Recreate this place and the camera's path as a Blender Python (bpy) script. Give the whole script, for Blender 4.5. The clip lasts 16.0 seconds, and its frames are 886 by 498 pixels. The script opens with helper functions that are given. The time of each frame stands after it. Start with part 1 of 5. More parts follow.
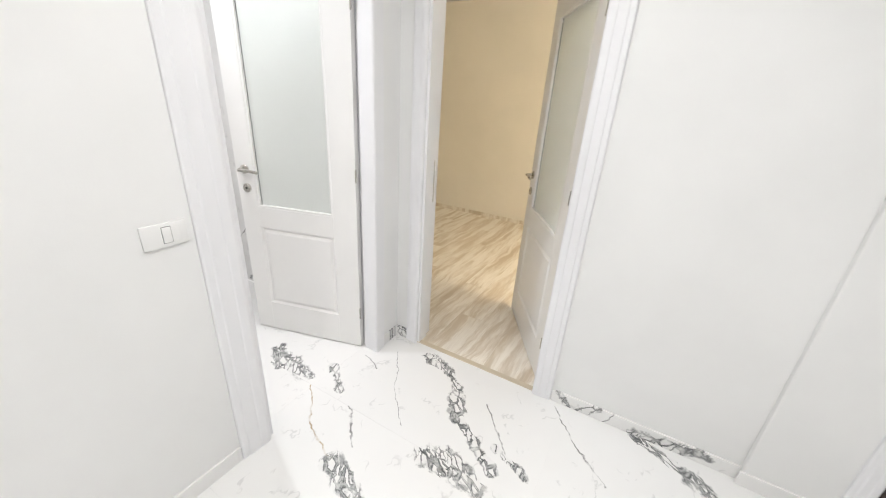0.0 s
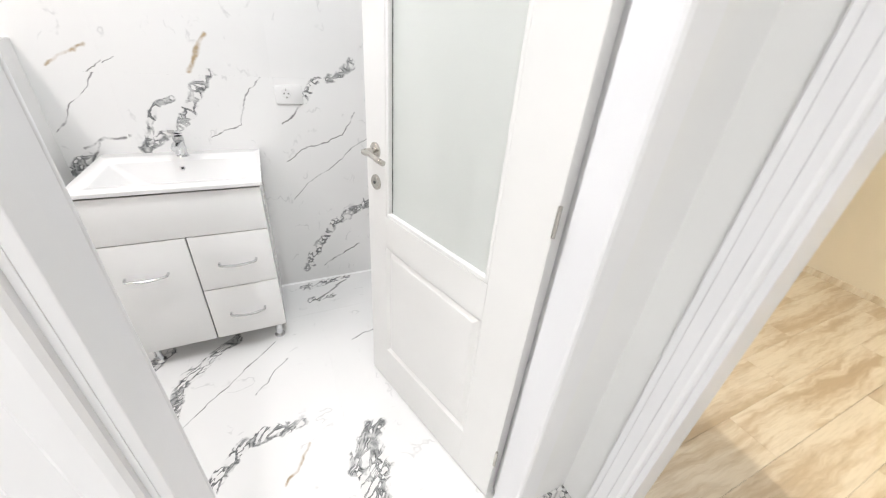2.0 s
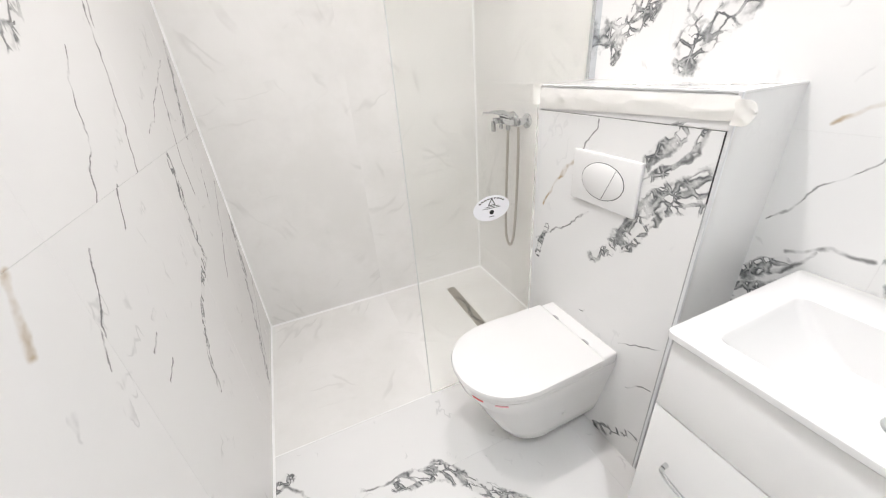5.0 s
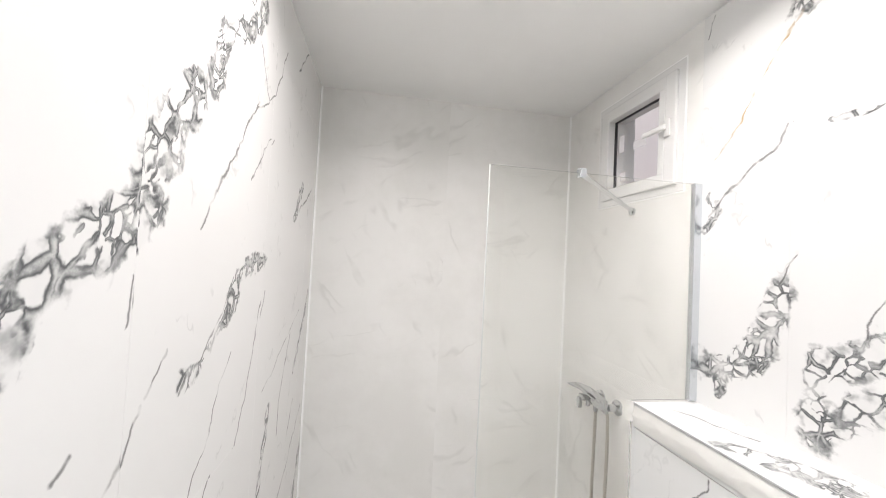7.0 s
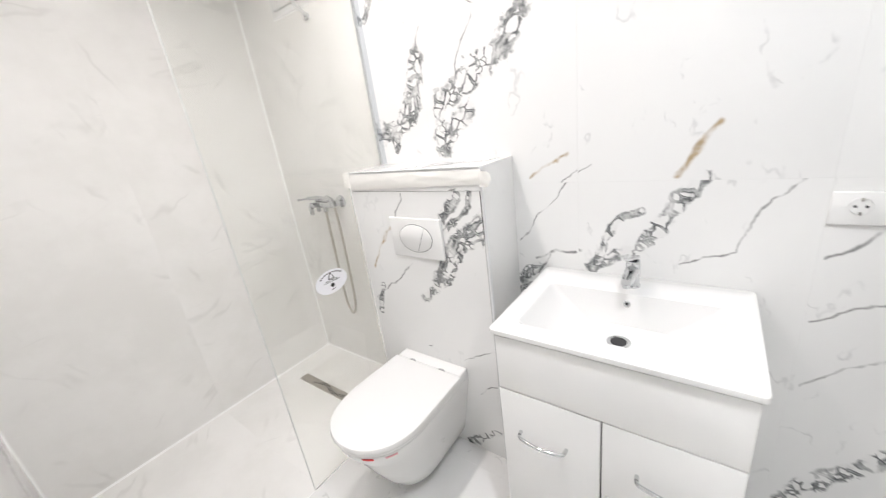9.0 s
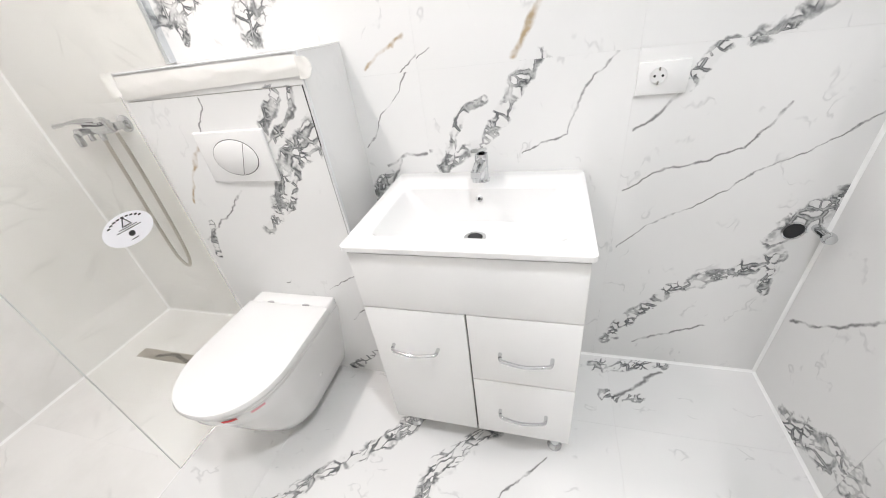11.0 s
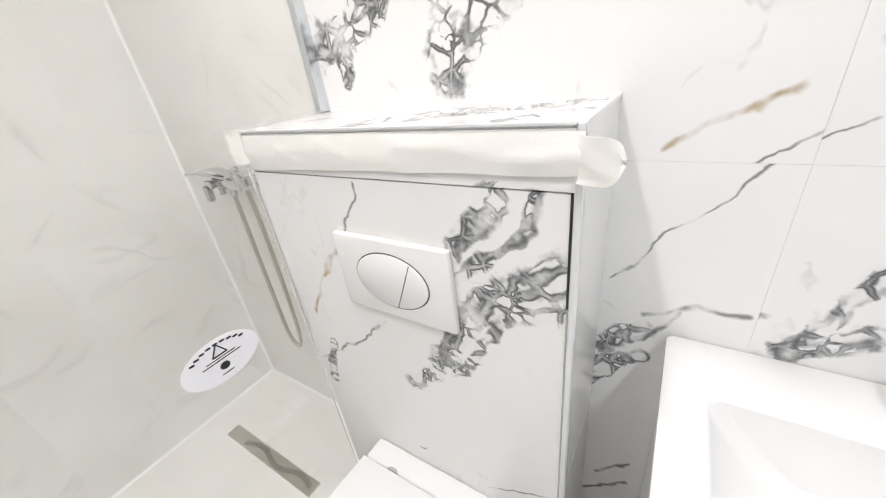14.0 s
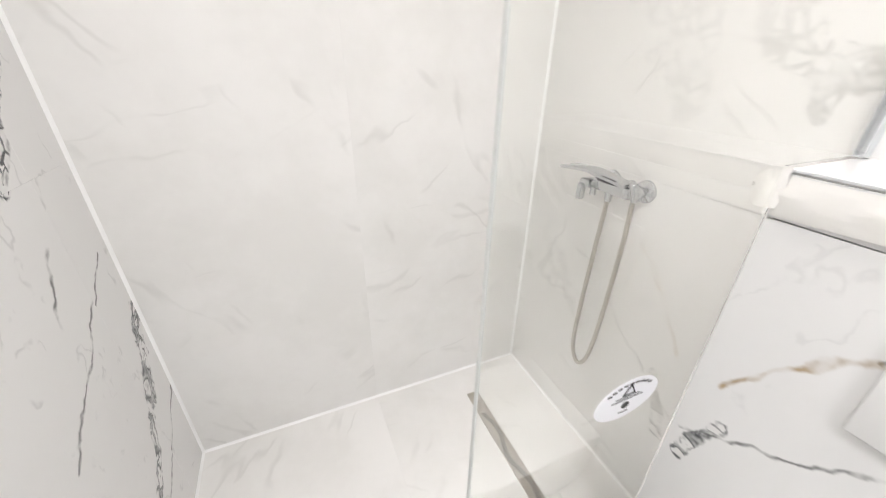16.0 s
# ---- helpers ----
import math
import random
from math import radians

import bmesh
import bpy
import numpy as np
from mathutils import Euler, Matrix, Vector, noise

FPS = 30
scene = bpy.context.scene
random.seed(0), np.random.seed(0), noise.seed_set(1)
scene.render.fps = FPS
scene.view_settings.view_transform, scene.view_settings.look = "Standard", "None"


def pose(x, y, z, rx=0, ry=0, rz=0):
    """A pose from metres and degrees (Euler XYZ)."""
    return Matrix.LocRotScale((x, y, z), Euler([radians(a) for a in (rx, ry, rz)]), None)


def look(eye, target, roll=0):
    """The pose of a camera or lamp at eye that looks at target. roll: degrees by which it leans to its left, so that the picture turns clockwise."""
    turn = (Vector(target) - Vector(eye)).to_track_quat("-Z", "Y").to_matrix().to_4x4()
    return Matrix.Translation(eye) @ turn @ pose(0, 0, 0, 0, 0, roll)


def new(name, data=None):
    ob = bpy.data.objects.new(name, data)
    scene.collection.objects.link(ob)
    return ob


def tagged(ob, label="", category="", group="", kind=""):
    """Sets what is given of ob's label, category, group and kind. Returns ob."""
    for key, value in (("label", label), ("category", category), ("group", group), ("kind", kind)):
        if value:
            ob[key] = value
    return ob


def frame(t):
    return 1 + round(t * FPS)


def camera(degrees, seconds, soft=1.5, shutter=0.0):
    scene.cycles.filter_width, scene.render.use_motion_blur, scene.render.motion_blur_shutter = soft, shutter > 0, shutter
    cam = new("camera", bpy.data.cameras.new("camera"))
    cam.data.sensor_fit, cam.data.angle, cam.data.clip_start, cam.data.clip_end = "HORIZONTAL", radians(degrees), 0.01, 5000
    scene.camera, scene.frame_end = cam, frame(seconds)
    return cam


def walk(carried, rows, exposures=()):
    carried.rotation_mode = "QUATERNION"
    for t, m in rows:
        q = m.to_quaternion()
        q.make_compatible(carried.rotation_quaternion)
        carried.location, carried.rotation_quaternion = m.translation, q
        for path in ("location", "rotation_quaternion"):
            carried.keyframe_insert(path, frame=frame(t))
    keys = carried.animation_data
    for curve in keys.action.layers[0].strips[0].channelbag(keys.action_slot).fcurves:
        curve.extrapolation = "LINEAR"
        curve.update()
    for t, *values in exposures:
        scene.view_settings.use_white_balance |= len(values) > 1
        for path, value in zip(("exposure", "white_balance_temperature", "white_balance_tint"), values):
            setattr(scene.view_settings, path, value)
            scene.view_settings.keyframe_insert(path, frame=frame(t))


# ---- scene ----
cam = camera(101.9, 16.0, soft=1.0, shutter=0.12)
PATH = [
    (0, (2.819, 2.874, 1.465), (1.927, 4.496, 0.708), 3.7),
    (0.5, (2.606, 3.113, 1.43), (1.508, 4.519, 0.526), 5.2),
    (0.7, (2.492, 3.22, 1.399), (1.397, 4.64, 0.513), 5.1),
    (1, (2.324, 3.395, 1.397), (1.216, 4.832, 0.555), 2.5),
    (1.3, (2.224, 3.558, 1.395), (1.151, 4.96, 0.455), 3.6),
    (1.5, (2.147, 3.653, 1.384), (1.0, 4.989, 0.436), 4.6),
    (1.7, (2.084, 3.732, 1.385), (0.707, 4.831, 0.439), 4.5),
    (2, (1.99, 3.78, 1.379), (0.451, 4.559, 0.367), 4.8),
    (2.5, (1.751, 3.769, 1.352), (0.091, 4.23, 0.337), 6.3),
    (2.7, (1.676, 3.782, 1.354), (-0.008, 4.017, 0.3), 2.5),
    (3, (1.596, 3.798, 1.348), (-0.025, 3.549, 0.203), -2.9),
    (3.5, (1.488, 3.747, 1.34), (0.125, 2.671, 0.349), -6.2),
    (3.7, (1.417, 3.711, 1.314), (0.172, 2.545, 0.269), -5.3),
    (6, (1.038, 3.384, 1.506), (0.725, 1.485, 0.963), -0.6),
    (6.2, (1.036, 3.393, 1.554), (0.73, 1.452, 1.182), 0.7),
    (6.5, (1.044, 3.417, 1.637), (0.768, 1.442, 1.487), 2.4),
    (6.7, (1.061, 3.428, 1.662), (0.803, 1.445, 1.612), 3.6),
    (7, (1.089, 3.425, 1.709), (0.756, 1.454, 1.769), 2.9),
    (7.5, (1.186, 3.461, 1.78), (0.576, 1.587, 2.122), 2.3),
    (7.7, (1.23, 3.501, 1.796), (0.506, 1.673, 2.161), -0.1),
    (8, (1.266, 3.54, 1.748), (0.413, 1.743, 1.951), 0.6),
    (8.2, (1.284, 3.558, 1.682), (0.367, 1.78, 1.674), -0.7),
    (8.5, (1.285, 3.57, 1.539), (0.199, 1.926, 1.199), -4.0),
    (8.7, (1.259, 3.582, 1.465), (0.055, 2.069, 0.957), -3.3),
    (9, (1.247, 3.593, 1.409), (-0.237, 2.42, 0.758), -8.0),
    (9.2, (1.244, 3.597, 1.34), (-0.406, 2.73, 0.614), -6.1),
    (9.5, (1.249, 3.596, 1.296), (-0.426, 3.004, 0.379), -7.6),
    (9.7, (1.252, 3.613, 1.29), (-0.375, 3.158, 0.219), -7.6),
    (11.8, (0.973, 3.607, 1.3), (-0.548, 2.885, 0.219), -6.8),
    (12, (0.922, 3.537, 1.291), (-0.49, 2.613, 0.217), -9.1),
    (12.2, (0.876, 3.453, 1.292), (-0.466, 2.383, 0.266), -7.3),
    (12.5, (0.828, 3.361, 1.327), (-0.352, 2.108, 0.308), -4.1),
    (12.7, (0.788, 3.329, 1.306), (-0.28, 1.982, 0.283), -3.4),
    (13, (0.764, 3.251, 1.327), (-0.09, 1.753, 0.313), -2.9),
    (13.2, (0.759, 3.221, 1.335), (-0.063, 1.697, 0.333), -1.0),
    (13.5, (0.734, 3.158, 1.344), (-0.225, 1.688, 0.384), -1.8),
    (14, (0.643, 3.074, 1.338), (-0.813, 2.052, 0.426), -7.6),
    (14.2, (0.615, 3.047, 1.333), (-0.884, 2.137, 0.37), -5.9),
    (14.5, (0.635, 3.02, 1.356), (-0.839, 2.065, 0.398), -2.4),
    (14.7, (0.666, 3.017, 1.372), (-0.688, 1.878, 0.44), -2.6),
    (15, (0.759, 2.99, 1.379), (-0.378, 1.625, 0.461), -3.0),
    (15.3, (0.837, 2.938, 1.383), (-0.079, 1.395, 0.498), -0.7),
    (15.5, (0.886, 2.896, 1.387), (0.11, 1.29, 0.483), 0.3),
    (15.7, (0.92, 2.83, 1.393), (0.175, 1.228, 0.456), 0.8),
    (16, (0.952, 2.632, 1.405), (0.233, 1.006, 0.489), 0.9),
]
walk(cam, [(t, look(eye, target, roll)) for t, eye, target, roll in PATH],
     [(0, -0.1), (0.5, -0.08), (1.5, 0.1), (2.5, 0.06), (3.5, 0.1), (6, -0.02), (7, -0.08), (8, -0.1), (8.5, -0.04), (9, 0.06), (9.5, 0.12), (12, 0.06), (14.5, 0.0), (16, 0.14)])

# ---- light ----
world = bpy.data.worlds.new("sky")
scene.world = world
world.use_nodes = True
sky = world.node_tree.nodes.new("ShaderNodeTexSky")
sky.sky_type, sky.sun_disc, sky.sun_elevation, sky.sun_rotation = "NISHITA", False, radians(52), radians(90)
world.node_tree.links.new(sky.outputs[0], world.node_tree.nodes["Background"].inputs[0])
world.node_tree.nodes["Background"].inputs[1].default_value = 0.15

# added sun, aimed only to brighten the rendered wall outside the window
shaft_fill_sun = bpy.data.lights.new("shaft_fill_sun", "SUN")
shaft_fill_sun.energy, shaft_fill_sun.angle, shaft_fill_sun.color = 4.0, radians(0.5), (1.0, 0.95, 0.88)
new("shaft_fill_sun", shaft_fill_sun).rotation_euler = (0, radians(38), 0)

CEIL = 2.613
BATH_SPOTS = [(0.438, 2.60), (1.13, 2.575), (0.98, 3.82)]
HALL_SPOTS = [(2.5, 3.55), (2.5, 1.9), (3.7, 2.9)]


def downlight_lamp(name, place, watts, colour):
    """The light of a recessed spot: a small flat disc that shines down."""
    lamp = bpy.data.lights.new(name, "AREA")
    lamp.shape, lamp.size = "DISK", 0.10
    lamp.energy, lamp.color, lamp.spread = watts, colour, radians(156)
    ob = new(name, lamp)
    ob.matrix_world = pose(*place)
    return ob


for sx, sy in BATH_SPOTS:
    cool = sy > 3
    downlight_lamp("bath_spot_light", (sx, sy, CEIL - 0.016), 13.2 if cool else 7.6, (0.925, 0.955, 1.0) if cool else (1.0, 0.942, 0.925))
for sx, sy in HALL_SPOTS:
    downlight_lamp("hall_spot_light", (sx, sy, CEIL - 0.016), 14.8, (1.0, 0.985, 0.972))
bulb = bpy.data.lights.new("bedroom_bulb_light", "POINT")
bulb.energy, bulb.color, bulb.shadow_soft_size = 84, (1.0, 0.88, 0.69), 0.03
new("bedroom_bulb_light", bulb).location = (3.75, 5.22, 2.32)


# ---- materials ----
def material(name, colour=(0.8, 0.8, 0.8), rough=0.5, metal=0.0, **more):
    mat = bpy.data.materials.new(name)
    mat.use_nodes = True
    b = mat.node_tree.nodes["Principled BSDF"]
    b.inputs["Base Color"].default_value = (*colour, 1)
    b.inputs["Roughness"].default_value = rough
    b.inputs["Metallic"].default_value = metal
    for key, value in more.items():
        b.inputs[key.replace("_", " ")].default_value = value
    return mat


class Graph:
    """Short hand for building node trees."""

    def __init__(self, mat):
        self.tree = mat.node_tree
        self.bsdf = self.tree.nodes["Principled BSDF"]

    def put(self, socket, value):
        if isinstance(value, bpy.types.NodeSocket):
            self.tree.links.new(value, socket)
        elif value is not None:
            socket.default_value = value

    def math(self, op, a, b=None, c=None, clamp=False):
        n = self.tree.nodes.new("ShaderNodeMath")
        n.operation, n.use_clamp = op, clamp
        for s, v in zip(n.inputs, (a, b, c)):
            self.put(s, v)
        return n.outputs[0]

    def vec(self, op, a, b=None, c=None, out=0):
        n = self.tree.nodes.new("ShaderNodeVectorMath")
        n.operation = op
        for s, v in zip(n.inputs, (a, b, c)):
            self.put(s, v)
        return n.outputs[out]

    def scale(self, a, k):
        n = self.tree.nodes.new("ShaderNodeVectorMath")
        n.operation = "SCALE"
        self.put(n.inputs[0], a)
        self.put(n.inputs["Scale"], k)
        return n.outputs[0]

    def noise(self, v, scale, detail=3.0, rough=0.55, colour=False):
        n = self.tree.nodes.new("ShaderNodeTexNoise")
        self.put(n.inputs["Vector"], v)
        n.inputs["Scale"].default_value, n.inputs["Detail"].default_value, n.inputs["Roughness"].default_value = scale, detail, rough
        return n.outputs["Color" if colour else "Fac"]

    def voronoi(self, v, scale, feature="DISTANCE_TO_EDGE"):
        n = self.tree.nodes.new("ShaderNodeTexVoronoi")
        n.feature = feature
        self.put(n.inputs["Vector"], v)
        n.inputs["Scale"].default_value = scale
        return n.outputs["Distance"]

    def ramp(self, v, a, b, c=0.0, d=1.0):
        n = self.tree.nodes.new("ShaderNodeMapRange")
        n.interpolation_type = "SMOOTHSTEP"
        for s, x in zip(n.inputs, (v, a, b, c, d)):
            self.put(s, x)
        return n.outputs[0]

    def mix(self, f, a, b):
        n = self.tree.nodes.new("ShaderNodeMix")
        n.data_type = "RGBA"
        self.put(n.inputs["Factor"], f)
        for s, v in zip((n.inputs[6], n.inputs[7]), (a, b)):
            self.put(s, v if isinstance(v, bpy.types.NodeSocket) else (*v, 1))
        return n.outputs[2]

    def position(self):
        return self.tree.nodes.new("ShaderNodeNewGeometry").outputs["Position"]

    def chance(self):
        return self.tree.nodes.new("ShaderNodeObjectInfo").outputs["Random"]

    def bump(self, h, strength, distance):
        n = self.tree.nodes.new("ShaderNodeBump")
        n.inputs["Strength"].default_value, n.inputs["Distance"].default_value = strength, distance
        self.put(n.inputs["Height"], h)
        self.put(self.bsdf.inputs["Normal"], n.outputs[0])


def flat_coords(g, axes):
    """World position laid on two of its axes."""
    sep = g.tree.nodes.new("ShaderNodeSeparateXYZ")
    g.put(sep.inputs[0], g.position())
    com = g.tree.nodes.new("ShaderNodeCombineXYZ")
    g.put(com.inputs[0], sep.outputs[axes[0]])
    g.put(com.inputs[1], sep.outputs[axes[1]])
    return com.outputs[0]


def stroke_field(g, p, strokes):
    """The smallest distance from p to any stroke, in half widths of that stroke."""
    best = None
    for width, *pts in strokes:
        for a, b in zip(pts, pts[1:]):
            d = Vector((b[0] - a[0], b[1] - a[1], 0))
            q = g.vec("SUBTRACT", p, (a[0], a[1], 0))
            h = g.math("ADD", g.vec("DOT_PRODUCT", q, tuple(d / max(d.length_squared, 1e-6)), out=1), 0.0, clamp=True)
            r = g.vec("LENGTH", g.vec("MULTIPLY_ADD", h, tuple(-d), q), out=1)
            k = g.math("MULTIPLY", r, 1.0 / width)
            best = k if best is None else g.math("MINIMUM", best, k)
    return best


WHITE_STONE = (0.81, 0.806, 0.796)


def near_strokes(strokes, rect, reach=0.08):
    """The single stretches of strokes that come near a tile."""
    u0, u1, v0, v1 = rect
    kept = []
    for width, *pts in strokes:
        for a, b in zip(pts, pts[1:]):
            if max(a[0], b[0]) > u0 - reach and min(a[0], b[0]) < u1 + reach and max(a[1], b[1]) > v0 - reach and min(a[1], b[1]) < v1 + reach:
                kept.append((width, a, b))
    return kept


def marble_tiles(name, axes, bold=(), thin=(), gold=(), rough=0.09, seed=0.0, lean=-50, stretch=2.0):
    """Gives each tile its own marble with the veins that cross it."""
    def choose(rect):
        return marble(name, axes, near_strokes(bold, rect), near_strokes(thin, rect), near_strokes(gold, rect), rough, seed, lean, stretch)
    return choose


def marble(name, axes, bold=(), thin=(), gold=(), rough=0.09, seed=0.0, lean=-50, stretch=2.0, hair=0.30):
    """White polished porcelain with grey brecciated veins, thin cracks and ochre traces."""
    mat = material(name, WHITE_STONE, rough)
    g = Graph(mat)
    flat = flat_coords(g, axes)
    shift = g.math("MULTIPLY_ADD", g.chance(), 7.0, seed)
    com = g.tree.nodes.new("ShaderNodeCombineXYZ")
    g.put(com.inputs[2], shift)
    at = g.vec("ADD", flat, com.outputs[0])
    w1 = g.scale(g.vec("SUBTRACT", g.noise(at, 5.0, 3, 0.6, True), (0.5, 0.5, 0.5)), 0.085)
    w2 = g.scale(g.vec("SUBTRACT", g.noise(at, 26.0, 3, 0.6, True), (0.5, 0.5, 0.5)), 0.017)
    p = g.vec("MULTIPLY", g.vec("ADD", flat, g.vec("ADD", w1, w2)), (1, 1, 0))
    patch = g.noise(at, 9.0, 3, 0.6)
    colour = g.mix(g.ramp(g.noise(at, 1.6, 4, 0.6), 0.45, 0.75, 0.0, 0.35), WHITE_STONE, (0.75, 0.746, 0.733))
    # faint hair veins all over
    faint = g.math("ABSOLUTE", g.math("SUBTRACT", g.noise(g.vec("MULTIPLY", p, (1.6, 1.0, 1.0)), 2.2, 4, 0.6), 0.5))
    faint = g.math("MULTIPLY", g.ramp(faint, 0.0, 0.012, 1.0, 0.0), g.ramp(patch, 0.52, 0.62, 0.0, hair))
    colour = g.mix(faint, colour, (0.36, 0.36, 0.36))
    if bold:
        near = stroke_field(g, p, bold)
        ragged = g.math("MULTIPLY_ADD", g.noise(at, 17.0, 4, 0.65), 1.1, g.math("MULTIPLY_ADD", patch, -1.5, near))
        body = g.ramp(ragged, 0.30, 0.62, 1.0, 0.0)
        rim = g.math("MULTIPLY", g.ramp(ragged, -0.05, 0.34), body)
        turned = g.tree.nodes.new("ShaderNodeMapping")
        g.put(turned.inputs[0], p)
        turned.inputs["Rotation"].default_value = (0, 0, radians(lean))
        along = g.vec("MULTIPLY", turned.outputs[0], (2.0 / stretch, stretch * 0.85, 1.0))
        # white pebbles of two sizes in a grey matrix
        pack = g.ramp(g.noise(at, 8.0, 3, 0.6), 0.36, 0.64)
        wide = g.math("SUBTRACT", g.voronoi(along, 16.5), g.math("MULTIPLY_ADD", pack, 0.11, 0.012))
        fine = g.math("SUBTRACT", g.voronoi(along, 31.0), g.math("MULTIPLY_ADD", pack, 0.10, 0.02))
        either = g.ramp(g.noise(at, 13.0, 3, 0.6), 0.50, 0.60)
        stone = g.math("ADD", g.math("MULTIPLY", wide, g.math("SUBTRACT", 1.0, either)), g.math("MULTIPLY", fine, either))
        pebble = g.ramp(stone, 0.0, 0.10)
        line = g.math("MULTIPLY", g.ramp(stone, -0.10, 0.03, 0.0, 1.0), g.ramp(stone, 0.03, 0.07, 1.0, 0.0))
        grit = g.noise(at, 42.0, 4, 0.7)
        matrix = g.mix(g.ramp(grit, 0.32, 0.68), (0.60, 0.60, 0.59), (0.27, 0.275, 0.275))
        matrix = g.mix(g.math("MULTIPLY", line, g.ramp(g.noise(at, 20.0, 3, 0.6), 0.34, 0.52)), matrix, (0.065, 0.07, 0.075))
        shown = g.mix(g.math("MULTIPLY", pebble, 0.94), matrix, (0.79, 0.786, 0.775))
        colour = g.mix(g.math("MULTIPLY", body, g.ramp(g.noise(at, 11.0, 3, 0.6), 0.28, 0.50, 0.35, 1.0)), colour, shown)
        colour = g.mix(g.math("MULTIPLY", rim, g.ramp(g.noise(at, 16.0, 3, 0.6), 0.48, 0.62, 0.0, 0.6)), colour, (0.17, 0.175, 0.18))
    if thin:
        k = g.ramp(stroke_field(g, p, thin), 0.05, 0.72, 1.0, 0.0)
        k = g.math("MULTIPLY", k, g.ramp(g.noise(at, 14.0, 3, 0.6), 0.32, 0.56, 0.10, 0.85))
        colour = g.mix(k, colour, (0.13, 0.13, 0.13))
    if gold:
        k = g.ramp(stroke_field(g, p, gold), 0.1, 1.1, 1.0, 0.0)
        k = g.math("MULTIPLY", k, g.ramp(g.noise(at, 12.0, 3, 0.6), 0.36, 0.60, 0.2, 0.95))
        colour = g.mix(k, colour, g.mix(g.noise(at, 20.0, 2), (0.50, 0.34, 0.15), (0.30, 0.24, 0.17)))
    g.put(g.bsdf.inputs["Base Color"], colour)
    g.put(g.bsdf.inputs["Roughness"], g.ramp(g.noise(at, 6.0, 3), 0.3, 0.7, rough * 0.75, rough * 1.4))
    return mat


def grey_marble(name, axes, seed=0.0):
    """Pale grey satin porcelain with short soft scattered veins."""
    mat = material(name, (0.7, 0.69, 0.67), 0.30)
    g = Graph(mat)
    flat = flat_coords(g, axes)
    com = g.tree.nodes.new("ShaderNodeCombineXYZ")
    g.put(com.inputs[2], g.math("MULTIPLY_ADD", g.chance(), 9.0, seed))
    at = g.vec("ADD", flat, com.outputs[0])
    warp = g.scale(g.vec("SUBTRACT", g.noise(at, 4.0, 3, 0.6, True), (0.5, 0.5, 0.5)), 0.10)
    p = g.vec("ADD", at, warp)
    colour = g.mix(g.ramp(g.noise(at, 2.0, 5, 0.65), 0.36, 0.68), (0.84, 0.83, 0.81), (0.78, 0.77, 0.745))
    for angle, scale, low, amount in ((35, 1.3, 0.54, 0.15), (-58, 1.5, 0.55, 0.17), (8, 1.6, 0.56, 0.13)):
        turned = g.tree.nodes.new("ShaderNodeMapping")
        g.put(turned.inputs[0], p)
        turned.inputs["Rotation"].default_value = (0, 0, radians(angle))
        n = g.noise(g.vec("MULTIPLY", turned.outputs[0], (0.8, 3.4, 1.0)), scale, 2, 0.5)
        line = g.ramp(g.math("ABSOLUTE", g.math("SUBTRACT", n, 0.5)), 0.0, 0.024, 1.0, 0.0)
        here = g.ramp(g.noise(g.vec("ADD", at, (angle, 3.0, 0.0)), 3.2, 2), low, low + 0.12, 0.0, amount)
        colour = g.mix(g.math("MULTIPLY", line, here), colour, (0.33, 0.32, 0.29))
    g.put(g.bsdf.inputs["Base Color"], colour)
    return mat


def glaze(name, colour, rough):
    """Moulded plastic or fired glaze: even colour, slight change of gloss."""
    mat = material(name, colour, rough)
    g = Graph(mat)
    g.put(g.bsdf.inputs["Roughness"], g.ramp(g.noise(g.position(), 4.0, 2), 0.2, 0.8, rough * 0.92, rough * 1.08))
    return mat


def paint(name, colour, rough=0.6, grain=140.0, depth=0.0006):
    """Roller-applied wall paint: slight mottling and orange peel."""
    mat = material(name, colour, rough)
    g = Graph(mat)
    at = g.position()
    tint = tuple(c * 0.95 for c in colour)
    g.put(g.bsdf.inputs["Base Color"], g.mix(g.ramp(g.noise(at, 1.3, 4), 0.35, 0.7), colour, tint))
    g.bump(g.noise(at, grain, 2), 0.25, depth)
    return mat


def lacquer(name, colour, rough):
    """Sprayed furniture or door paint with faint unevenness."""
    mat = material(name, colour, rough)
    g = Graph(mat)
    at = g.position()
    g.put(g.bsdf.inputs["Base Color"], g.mix(g.ramp(g.noise(at, 5.0, 3), 0.25, 0.8), colour, tuple(c * 0.975 for c in colour)))
    g.put(g.bsdf.inputs["Roughness"], g.ramp(g.noise(at, 9.0, 3), 0.3, 0.7, rough * 0.95, rough * 1.06))
    g.bump(g.noise(at, 60.0, 2), 0.06, 0.0006)
    return mat


